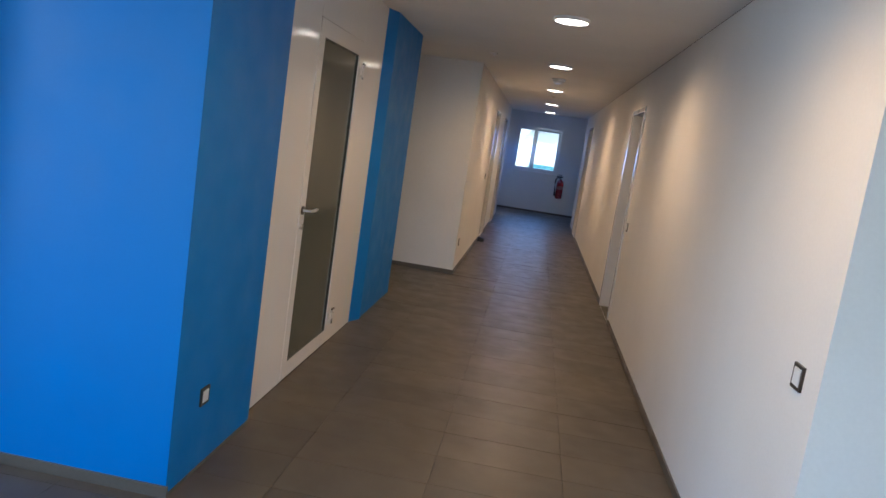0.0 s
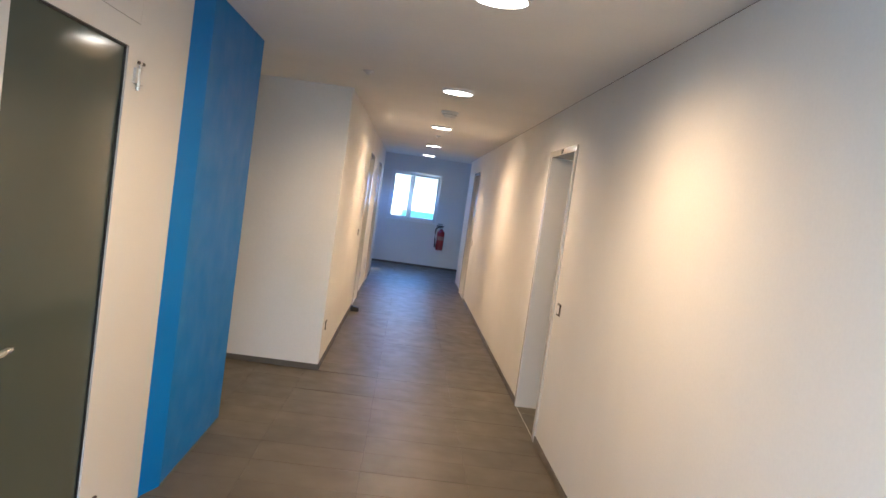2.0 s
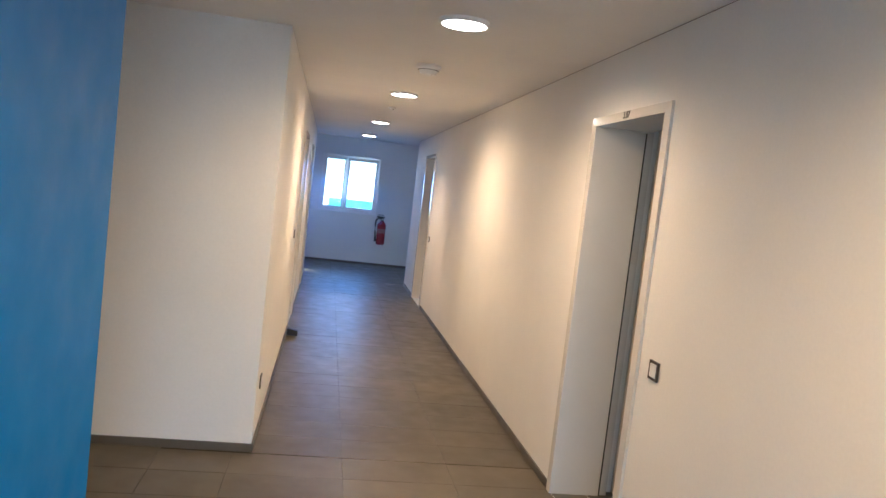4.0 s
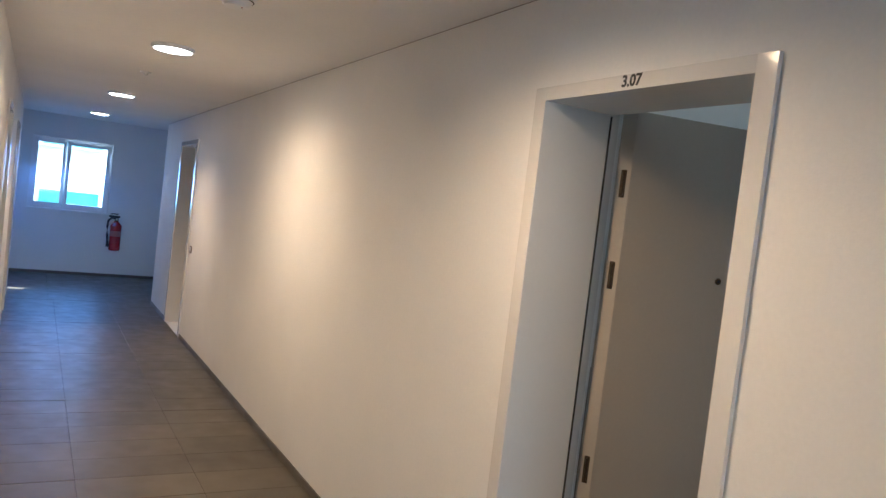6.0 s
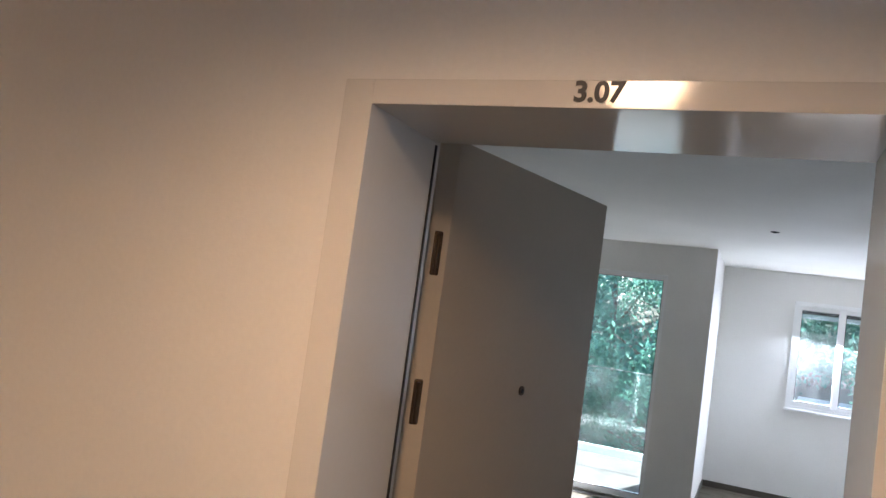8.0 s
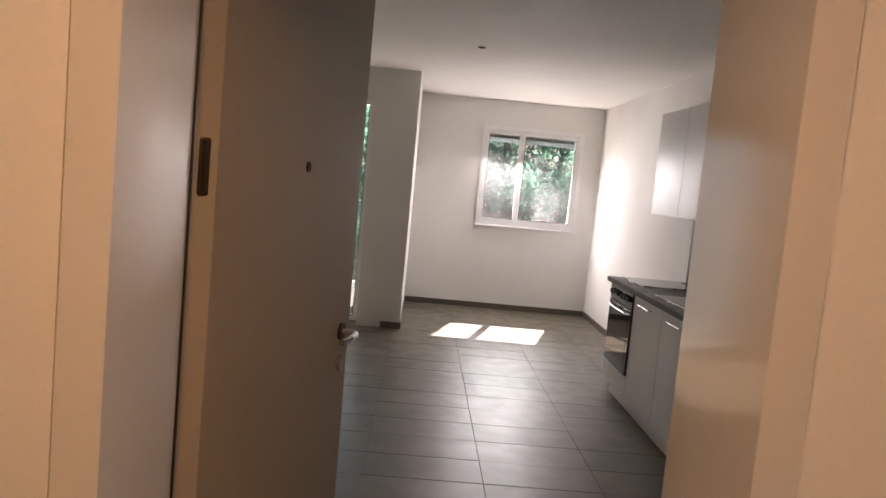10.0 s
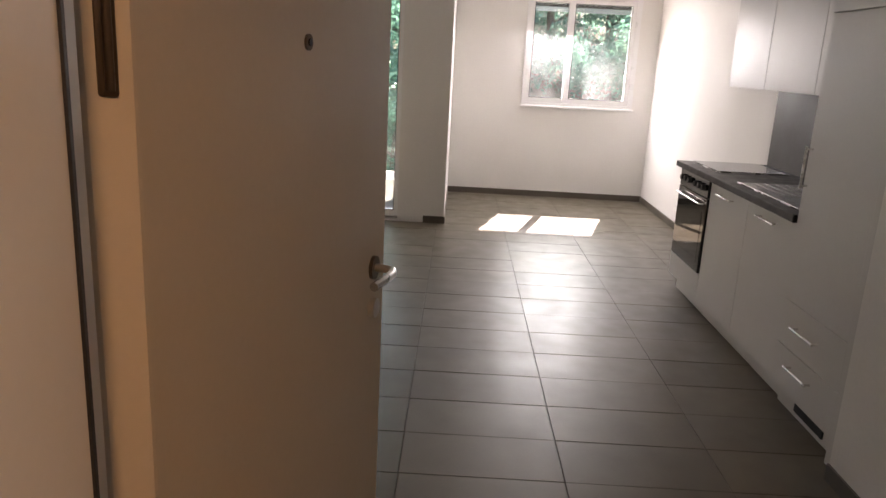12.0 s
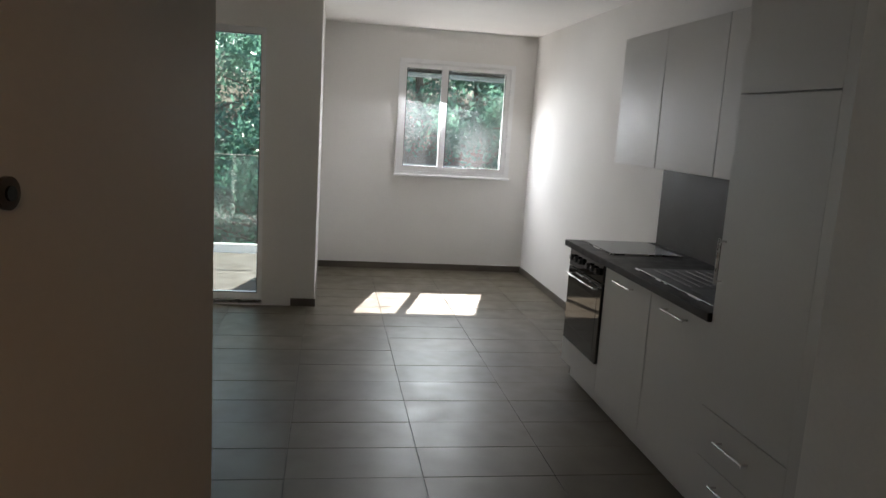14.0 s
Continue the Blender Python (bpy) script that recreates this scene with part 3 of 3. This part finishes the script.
part("wall_bracket", box(-0.03, 0.03, 0.08, 0.098, 0.28, 0.42, 0.003), STEEL, fe)


# ---- kitchen ----
FY = 6.60


def bar_handle(parent, a, b, out=(0, 1, 0)):
    a, b, o = Vector(a), Vector(b), Vector(out)
    way = (b - a).normalized()
    h = part("handle", rod(a - way * 0.012 + o * 0.03, b + way * 0.012 + o * 0.03, 0.0058, n=12), STEEL, parent, "brushed steel bar handle", True)
    for p in (a, b):
        part("post", rod(p, p + o * 0.03, 0.0048, n=10), STEEL, h)


def base_unit(x0, x1, handle):
    u = empty("base_cabinet", pose(x0, 6.0, 0), "white laminate kitchen base cabinet under dark worktop", "kitchen cabinet", "kitchen base units")
    L = x1 - x0
    part("body", box(0.001, L - 0.001, 0.02, FY - 6.0 - 0.022, 0.10, 0.879), CABWHITE, u)
    d = part("door", box(0.002, L - 0.002, FY - 6.0 - 0.02, FY - 6.0, 0.105, 0.876, 0.0015), CABWHITE, u)
    bar_handle(d, (handle[0] - x0, FY - 6.0, 0.822), (handle[1] - x0, FY - 6.0, 0.822))
    part("plinth", box(0, L, 0.1, 0.545, 0.0, 0.10), CABWHITE, u)


base_unit(3.006, 3.63, (3.24, 3.44))
base_unit(3.632, 4.252, (3.85, 4.05))

ov = empty("oven", pose(4.255, 6.0, 0), "black built-in oven with knobs in a white housing", "oven")
OY = FY - 6.0
part("housing", box(0.0, 0.645, 0.02, OY - 0.022, 0.10, 0.879), CABWHITE, ov, "white laminate housing")
part("lower_panel", box(0.002, 0.643, OY - 0.02, OY, 0.105, 0.262, 0.0015), CABWHITE, ov, "white laminate panel")
part("end_panel", box(0.618, 0.643, OY - 0.02, OY, 0.265, 0.876), CABWHITE, ov)
dr = part("oven_door", box(0.012, 0.612, OY - 0.02, OY + 0.012, 0.268, 0.755, 0.003), BLACKGLASS, ov, "black glass oven door")
part("window", box(0.07, 0.55, OY + 0.0115, OY + 0.0135, 0.33, 0.66), BLACKGLASS, dr)
bar_handle(dr, (0.07, OY + 0.012, 0.715), (0.55, OY + 0.012, 0.715))
cp = part("control_panel", box(0.012, 0.612, OY - 0.02, OY + 0.010, 0.762, 0.876, 0.002), BLACKGLASS, ov, "black control strip")
for kx in (0.08, 0.16, 0.24, 0.38, 0.46, 0.54):
    kb = part("knob", rod((kx, OY + 0.01, 0.82), (kx, OY + 0.034, 0.82), 0.021, 0.018, 20), BLACK, cp, "black oven knob", True)
    part("pointer", box(kx - 0.0015, kx + 0.0015, OY + 0.034, OY + 0.0355, 0.822, 0.838), STEEL, kb)
part("plinth", box(0, 0.60, 0.1, 0.545, 0.0, 0.10), CABWHITE, ov)
part("foot", rod((0.62, 0.53, 0.0), (0.62, 0.53, 0.10), 0.016), STEEL, ov, "steel adjustable foot")
part("foot", rod((0.62, 0.1, 0.0), (0.62, 0.1, 0.10), 0.016), STEEL, ov, "steel adjustable foot")

wt = empty("worktop", pose(3.004, 6.0, 0.88), "dark speckled stone worktop over the base units", "worktop")
part("slab", wall_boxes("y", 0.002, 0.635, 0.0, 1.912, 0.0, 0.038), WORKTOP, wt)
part("front_edge", box(0.0, 1.912, 0.635, 0.640, 0.001, 0.036, 0.002), WORKTOP, wt)

hob = empty("ceramic_hob", pose(4.36, 6.08, 0.918), "black ceramic hob with steel rim set into worktop", "hob")
part("rim", wall_boxes("x", 0, 0.52, 0, 0.46, 0, 0.006), STEEL, hob, "thin steel rim")
part("glass", box(0.007, 0.513, 0.007, 0.453, 0.0, 0.0085, 0.001), BLACKGLASS, hob, "black ceramic glass")

sink = empty("kitchen_sink", pose(3.03, 6.10, 0.918), "stainless steel sink with ribbed drainer in worktop", "sink")
DULLSTEEL = material("dull_sink_steel", (0.2, 0.195, 0.19), 0.35, metal=1.0, vary=0.08)
part("rim", wall_boxes("x", 0, 0.90, 0, 0.462, 0.0, 0.007), DULLSTEEL, sink)
part("front_lip", box(0, 0.90, 0.456, 0.466, 0.0, 0.009, 0.002), STEEL, sink, "bright steel lip")
# no real hollow: a flat plate whose darker steel paints the bowl's shade
bowl = bmesh.new()
put_box(bowl, 0.05, 0.40, 0.05, 0.41, 0.0072, 0.0085, 0.0)
part("bowl", bowl, material("sink_shadowed_steel", (0.18, 0.18, 0.18), 0.3, metal=1.0), sink, "flat dark plate with the bowl's shade in its colour")
for i in range(6):
    part("drainer_rib", box(0.46, 0.84, 0.075 + i * 0.058, 0.090 + i * 0.058, 0.0068, 0.0115, 0.002), DULLSTEEL, sink)
tap = empty("kitchen_tap", pose(3.42, 6.13, 0.925), "low chrome mixer tap behind the sink", "tap")
part("body", rod((0, 0, 0), (0, 0, 0.12), 0.022, n=20), STEEL, tap, smooth=True)
part("spout", bent([(0, 0.0, 0.09), (0, 0.05, 0.125), (0, 0.12, 0.14), (0, 0.19, 0.13), (0, 0.20, 0.105)], 0.011), STEEL, tap, smooth=True)
part("lever", bent([(0, 0, 0.12), (0, 0, 0.14), (0.02, 0.01, 0.15), (0.09, 0.03, 0.165)], 0.006), STEEL, tap, smooth=True)

structure("splashback", box(3.004, 4.89, 6.0, 6.012, 0.9185, 1.449), SPLASH, "dark grey splashback panel behind the worktop", "splashback")


def wall_unit(x0, x1):
    u = empty("wall_cabinet", pose(x0, 6.0, 1.45), "white laminate kitchen wall cabinet above worktop", "kitchen cabinet", "kitchen wall units")
    L = x1 - x0
    part("body", box(0.001, L - 0.001, 0.002, 0.328, 0.0, 0.78), CABWHITE, u)
    part("door", box(0.0015, L - 0.0015, 0.33, 0.35, -0.004, 0.782, 0.0015), CABWHITE, u)


for x0, x1 in ((3.006, 3.63), (3.632, 4.30), (4.302, 4.915)):
    wall_unit(x0, x1)

tu = empty("fridge_unit", pose(2.40, 6.0, 0), "tall white built-in fridge unit with two drawers", "fridge cabinet")
part("body", box(0.0, 0.602, 0.002, 0.598, 0.10, 2.25), CABWHITE, tu)
dd = part("fridge_door", box(0.002, 0.600, 0.60, 0.62, 0.528, 1.804, 0.0015), CABWHITE, tu, "tall white fridge door")
bar_handle(dd, (0.565, 0.62, 1.06), (0.565, 0.62, 1.225))
part("top_door", box(0.002, 0.600, 0.60, 0.62, 1.810, 2.25, 0.0015), CABWHITE, tu)
for z0, z1, hz in ((0.312, 0.524, 0.428), (0.11, 0.308, 0.240)):
    q = part("drawer", box(0.002, 0.600, 0.60, 0.62, z0, z1, 0.0015), CABWHITE, tu)
    bar_handle(q, (0.225, 0.62, hz), (0.415, 0.62, hz))
pl = part("plinth", box(0.0, 0.602, 0.1, 0.565, 0.0, 0.10), CABWHITE, tu)
gr = part("vent_grille", box(0.14, 0.41, 0.566, 0.575, 0.03, 0.085), BLACK, pl, "black plinth ventilation grille")
structure("trim", box(2.288, 2.398, 6.0, 6.622, -0.002, 2.25), CABWHITE, "white filler strip beside the fridge unit", "filler panel")
structure("trim", box(2.20, 3.006, 6.0, 6.60, 2.252, RZ), PLASTER, "white plastered bulkhead above the fridge unit", "bulkhead")


def ceiling_cap(x, y):
    d = empty("ceiling_socket", pose(x, y, RZ), "small dark ceiling lamp outlet", "lamp outlet", "ceiling lamp outlets")
    part("plate", rod((0, 0, 0), (0, 0, -0.004), 0.032, n=24), HOLE, d)
    part("terminal", rod((0, 0, -0.004), (0, 0, -0.010), 0.008, n=12), HOLE, d)


ceiling_cap(1.964, 7.80)
ceiling_cap(4.967, 7.82)

# ---- balcony ----
bal = structure("balcony_floor", box(6.86, 9.25, 8.62, 11.0, -0.26, -0.03), GROUT, "pale concrete paved balcony floor", "balcony floor")
structure("wall_balcony_end", box(6.86, 9.12, 11.0, 11.2, -0.3, 2.95), DIVIDER, "pale balcony dividing wall with blue-grey shade in its colour", "wall")
structure("column_balcony", box(9.12, 9.32, 10.86, 11.2, -0.3, 2.95, 0.004), UPVC, "white post at the balcony corner", "column")
rail = empty("glass_railing", pose(9.15, 8.64, -0.03), "clear glass balcony railing in a metal base channel", "railing")
part("base_channel", box(-0.04, 0.04, 0, 2.21, 0, 0.11, 0.004), UPVC, rail, "pale metal base channel")
p = part("pane", box(-0.008, 0.008, 0.02, 2.19, 0.06, 1.155), RAILGLASS, rail, "greenish railing glass")
p.visible_shadow = False
part("edge", box(-0.010, 0.010, 0.02, 2.19, 1.155, 1.165), STEEL, p)
rng = random.Random(5)
dead = bmesh.new()
for i in range(90):
    lx, ly, a = 7.6 + rng.random() * 1.45, 8.75 + rng.random() * 2.1, rng.random() * 6.3
    s = 0.018 + rng.random() * 0.02
    vs = [dead.verts.new((lx + s * u * math.cos(a) - s * 0.5 * v * math.sin(a), ly + s * u * math.sin(a) + s * 0.5 * v * math.cos(a), -0.015 + rng.random() * 0.01)) for u, v in ((-1, 0), (0, -1), (1, 0), (0, 1))]
    dead.faces.new(vs)
tagged(solid("fallen_leaves", dead, BARK), "dry brown fallen leaves on the balcony", "fallen leaves", kind="stuff")


# ---- outside ----
def ground_height(x, y):
    rise = min(max((x - 11.0) / 16.0, 0.0), 1.0)
    return -1.9 + 5.6 * rise * rise * (3 - 2 * rise) * min(max((19 - y) / 6.0, 0.0), 1.0) - min(max((y - 21) / 6.0, 0.0), 1.0) * 2.0


gbm = bmesh.new()
steps = [-600, -200, -60, -20, -6] + [2 * k for k in range(-2, 26)] + [70, 120, 300, 600]
grid = [[gbm.verts.new((x, y, ground_height(x, y) + 0.12 * noise.noise(Vector((x * 0.3, y * 0.3, 0))))) for y in steps] for x in steps]
for i in range(len(steps) - 1):
    for j in range(len(steps) - 1):
        gbm.faces.new((grid[i][j], grid[i + 1][j], grid[i + 1][j + 1], grid[i][j + 1]))
structure("ground", gbm, SOIL, "dry soil slope with leaf litter outside", "ground")
structure("building_base", box(-6, 9.2, -3.3, 20.33, -7, -0.31), RENDERED, "rendered lower storeys of the building", "building")


def tree(x, y, height, spread, leaves, seed, size=0.066):
    r = random.Random(seed)
    z0 = ground_height(x, y) - 0.1
    t = empty("tree", pose(x, y, z0), "dense green broadleaf tree on the slope", "tree", "trees outside")
    trunk = bmesh.new()
    tips = []
    top = Vector((r.uniform(-0.3, 0.3), r.uniform(-0.3, 0.3), height * 0.7))
    rod((0, 0, 0), top * 0.5, 0.13, 0.09, 10, trunk)
    rod(top * 0.5, top, 0.09, 0.04, 10, trunk)
    for i in range(16):
        b0 = top * r.uniform(0.22, 1.0)
        a = r.uniform(0, 6.28)
        tip = b0 + Vector((math.cos(a), math.sin(a), r.uniform(-0.1, 0.7))) * spread * r.uniform(0.5, 0.95)
        rod(b0, tip, 0.035, 0.012, 6, trunk)
        tips += [tip, b0.lerp(tip, 0.6)]
    tips.append(top)
    part("trunk", trunk, BARK, t)
    g = np.random.default_rng(seed)
    hubs = np.array([[*p] for p in tips])
    clumps = hubs[g.integers(0, len(hubs), 55)] + g.normal(0, spread * 0.20, (55, 3))
    c = clumps[g.integers(0, 55, leaves)] + g.normal(0, 0.21, (leaves, 3)) * (0.5 + g.random((leaves, 1)))
    u = g.normal(0, 1, (leaves, 3))
    u[:, 2] -= 0.4
    u /= np.linalg.norm(u, axis=1)[:, None]
    v = np.cross(u, g.normal(0, 1, (leaves, 3)))
    v /= np.linalg.norm(v, axis=1)[:, None]
    s = size * (0.6 + 0.8 * g.random((leaves, 1)))
    verts = np.stack([c - u * s, c + v * s * 0.42, c + u * s, c - v * s * 0.42], 1).reshape(-1, 3)
    me = bpy.data.meshes.new("crown")
    me.from_pydata(verts.tolist(), [], np.arange(leaves * 4).reshape(-1, 4).tolist())
    me.materials.append(FOLIAGE)
    cr = new("crown", me)
    cr.parent = t
    return t


spots = [(12.6, 11.6, 5.0, 1.7), (13.4, 9.4, 5.6, 1.8), (15.2, 13.4, 6.5, 2.1), (15.8, 10.8, 6.5, 2.1), (14.2, 4.1, 5.8, 1.5), (14.6, 2.2, 5.6, 1.9), (18.2, 9.0, 7.0, 2.1),
         (18.6, 12.4, 7.5, 2.4), (18.5, 3.4, 7.0, 1.7), (19.0, 15.6, 7.5, 2.4), (17.8, 1.6, 7.0, 2.3), (22.0, 10.0, 8.5, 2.8), (22.5, 14.0, 8.5, 2.8), (22.5, 2.0, 8.5, 2.8), (27.5, 5.0, 9.0, 3.0), (19.6, 5.9, 6.0, 1.8), (20.8, 4.2, 6.5, 2.0), (21.0, 7.4, 6.5, 2.0), (13.2, 14.6, 5.5, 1.8)]
for k, (tx, ty, th, ts) in enumerate(spots):
    tree(tx, ty, th, ts, 15000 if tx < 17 else 9000, 40 + k, 0.058 if tx < 17 else 0.08)


def bush(x, y, s, seed):
    g = np.random.default_rng(seed)
    n = 3500
    t = empty("bush", pose(x, y, ground_height(x, y) - 0.05), "low green bush on the slope", "bush", "bushes outside")
    stem = bmesh.new()
    rr = random.Random(seed)
    for i in range(7):
        rod((0, 0, 0), (rr.uniform(-0.6, 0.6) * s, rr.uniform(-0.6, 0.6) * s, s * 0.8), 0.02, 0.008, 6, stem)
    part("stems", stem, BARK, t)
    hubs = g.normal(0, 0.45 * s, (26, 3)) * [1, 1, 0.5] + [0, 0, 0.65 * s]
    c = hubs[g.integers(0, 26, n)] + g.normal(0, 0.17 * s, (n, 3))
    u = g.normal(0, 1, (n, 3))
    u /= np.linalg.norm(u, axis=1)[:, None]
    v = np.cross(u, g.normal(0, 1, (n, 3)))
    v /= np.linalg.norm(v, axis=1)[:, None]
    w = 0.06 * (0.6 + 0.8 * g.random((n, 1)))
    verts = np.stack([c - u * w, c + v * w * 0.5, c + u * w, c - v * w * 0.5], 1).reshape(-1, 3)
    me = bpy.data.meshes.new("foliage")
    me.from_pydata(verts.tolist(), [], np.arange(n * 4).reshape(-1, 4).tolist())
    me.materials.append(FOLIAGE)
    new("foliage", me).parent = t


for k, (bx, by, bs) in enumerate([(12.0, 13.4, 1.1), (12.4, 10.4, 1.0), (12.2, 9.0, 1.2), (14.6, 12.0, 1.4), (15.0, 8.9, 1.2), (16.5, 9.6, 1.5), (17.0, 14.4, 1.5), (12.6, 4.6, 1.6), (13.2, 3.4, 1.6), (20.5, 9.2, 1.8), (20.5, 11.6, 2.2), (18.9, 6.6, 1.3), (18.8, 4.9, 1.2), (18.4, 7.9, 1.4)]):
    bush(bx, by, bs, 80 + k)

# pale gravel path climbing the slope
pbm, prow = bmesh.new(), []
for k in range(17):
    px = 11.0 + k * 0.45
    mid, half = 7.3 - (px - 11.0) * 0.2, 0.75 + 0.035 * (px - 11.0)
    prow.append([pbm.verts.new((px, mid + half * e, ground_height(px, mid + half * e) + 0.16)) for e in (-1, -0.5, 0, 0.5, 1)])
for u, v in zip(prow, prow[1:]):
    for k in range(4):
        pbm.faces.new((u[k], v[k], v[k + 1], u[k + 1]))
structure("path", pbm, GRAVEL, "sunlit pale gravel path up the slope", "path")


def apartment(x, y, z):
    h = empty("apartment_building", pose(x, y, z), "pale rendered apartment building with window bands", "building")
    part("wall", box(-9, 9, 0, 9, 0, 12), RENDERED, h)
    part("roof", box(-9.4, 9.4, -0.5, 9.4, 12, 12.4), ROOF, h)
    for fl in range(4):
        for k in range(6):
            wx, wz = -7.8 + k * 2.8, 1.0 + fl * 2.9
            wi = part("window", box(wx, wx + 1.9, -0.03, 0.02, wz, wz + 1.3), TEALGLASS, h, "teal tinted window")
            part("sill", box(wx - 0.05, wx + 1.95, -0.14, 0.0, wz - 0.08, wz), CONCRETE, wi)


apartment(-2.0, 36.0, -4.2)
tree(-4.2, 27.5, 5.0, 1.8, 6000, 70)
tree(1.6, 28.5, 4.6, 1.6, 6000, 71)

# ---- floor tiles, last ----
tile_mesh = {}
FLOOR = bpy.data.objects["floor"]


def tile(parent, x0, x1, y0, y1, z, mat, gap=0.0022, name="tile"):
    w, h = round(x1 - x0 - gap, 4), round(y1 - y0 - gap, 4)
    if w < 0.01 or h < 0.01:
        return
    key = (w, h, mat.name)
    if key not in tile_mesh:
        bm = bmesh.new()
        b = 0.0015
        low = [bm.verts.new((sx * w / 2, sy * h / 2, -0.006)) for sx, sy in ((-1, -1), (1, -1), (1, 1), (-1, 1))]
        mid = [bm.verts.new((sx * w / 2, sy * h / 2, -b)) for sx, sy in ((-1, -1), (1, -1), (1, 1), (-1, 1))]
        top = [bm.verts.new((sx * (w / 2 - b), sy * (h / 2 - b), 0)) for sx, sy in ((-1, -1), (1, -1), (1, 1), (-1, 1))]
        for p, q in ((low, mid), (mid, top)):
            for k in range(4):
                bm.faces.new((p[k], p[(k + 1) % 4], q[(k + 1) % 4], q[k]))
        bm.faces.new(top)
        me = bpy.data.meshes.new(name)
        bm.to_mesh(me)
        bm.free()
        me.materials.append(mat)
        tile_mesh[key] = me
    ob = new(name, tile_mesh[key])
    ob.location = ((x0 + x1) / 2, (y0 + y1) / 2, z + 0.0006 * ((len(tile_mesh) * 7 + int(x0 * 31 + y0 * 17)) % 3 - 1))
    ob.parent = parent


def tiled(parent, x0, x1, y0, y1, ox, oy, sx, sy, z, mat, stagger=0.0):
    i = math.floor((x0 - ox) / sx)
    while ox + i * sx < x1:
        shift = stagger * sy * (i % 2)
        j = math.floor((y0 - oy - shift) / sy)
        while oy + shift + j * sy < y1:
            tile(parent, max(x0, ox + i * sx), min(x1, ox + (i + 1) * sx), max(y0, oy + shift + j * sy), min(y1, oy + shift + (j + 1) * sy), z, mat)
            j += 1
        i += 1


TX, TY = 0.3195, 0.636
tiled(FLOOR, 0.40, 6.56, 6.0, 11.1, 3.09, 7.09, TX, TY, 0, TILE)
tiled(FLOOR, 6.56, 8.35, 6.0, 8.30, 3.09, 7.09, TX, TY, 0, TILE)
tiled(FLOOR, 0.0, 0.40, 7.64, 8.62, 3.09, 7.09, TX, TY, 0, TILE)
CJX = -1.20
tiled(FLOOR, -1.838, 0.0, 0.3, 2.819, CJX, 0.3, TY, TX, 0, TILE)
tiled(FLOOR, -2.24, 0.0, 2.819, 8.92, CJX, 0.3, TY, TX, 0, TILE)
tiled(FLOOR, -1.738, 0.0, 8.92, 17.25, CJX, 0.3, TY, TX, 0, TILE)
tiled(bal, 6.86, 9.11, 8.62, 11.0, 6.86, 8.62, 0.6, 0.6, -0.02, CONCRETE)


def rest(name, x0, x1, y0, y1):
    """The tiles that are hardly seen, joined into one piece."""
    bm = bmesh.new()
    x = x0
    while x < x1 - 0.01:
        y = y0
        while y < y1 - 0.01:
            put_box(bm, x + 0.0014, min(x + TY, x1) - 0.0014, y + 0.0014, min(y + TX, y1) - 0.0014, -0.004, 0)
            y += TX
        x += TY
    ob = solid(name, bm, TILE_REST)
    ob.parent = FLOOR
    tagged(ob, kind="stuff")


rest("tiles", -1.893, 1.4, 17.25, 20.03)
rest("tiles", -4.0, -2.24, 7.33, 8.95)
rest("tiles", -5.8, 2.8, -3.0, 0.3)
rest("tiles", -5.8, -1.838, 0.3, 2.93)
rest("tiles", 0.0, 2.8, 0.3, 2.545)
rest("tiles", 0.40, 6.56, 11.1, 13.6)
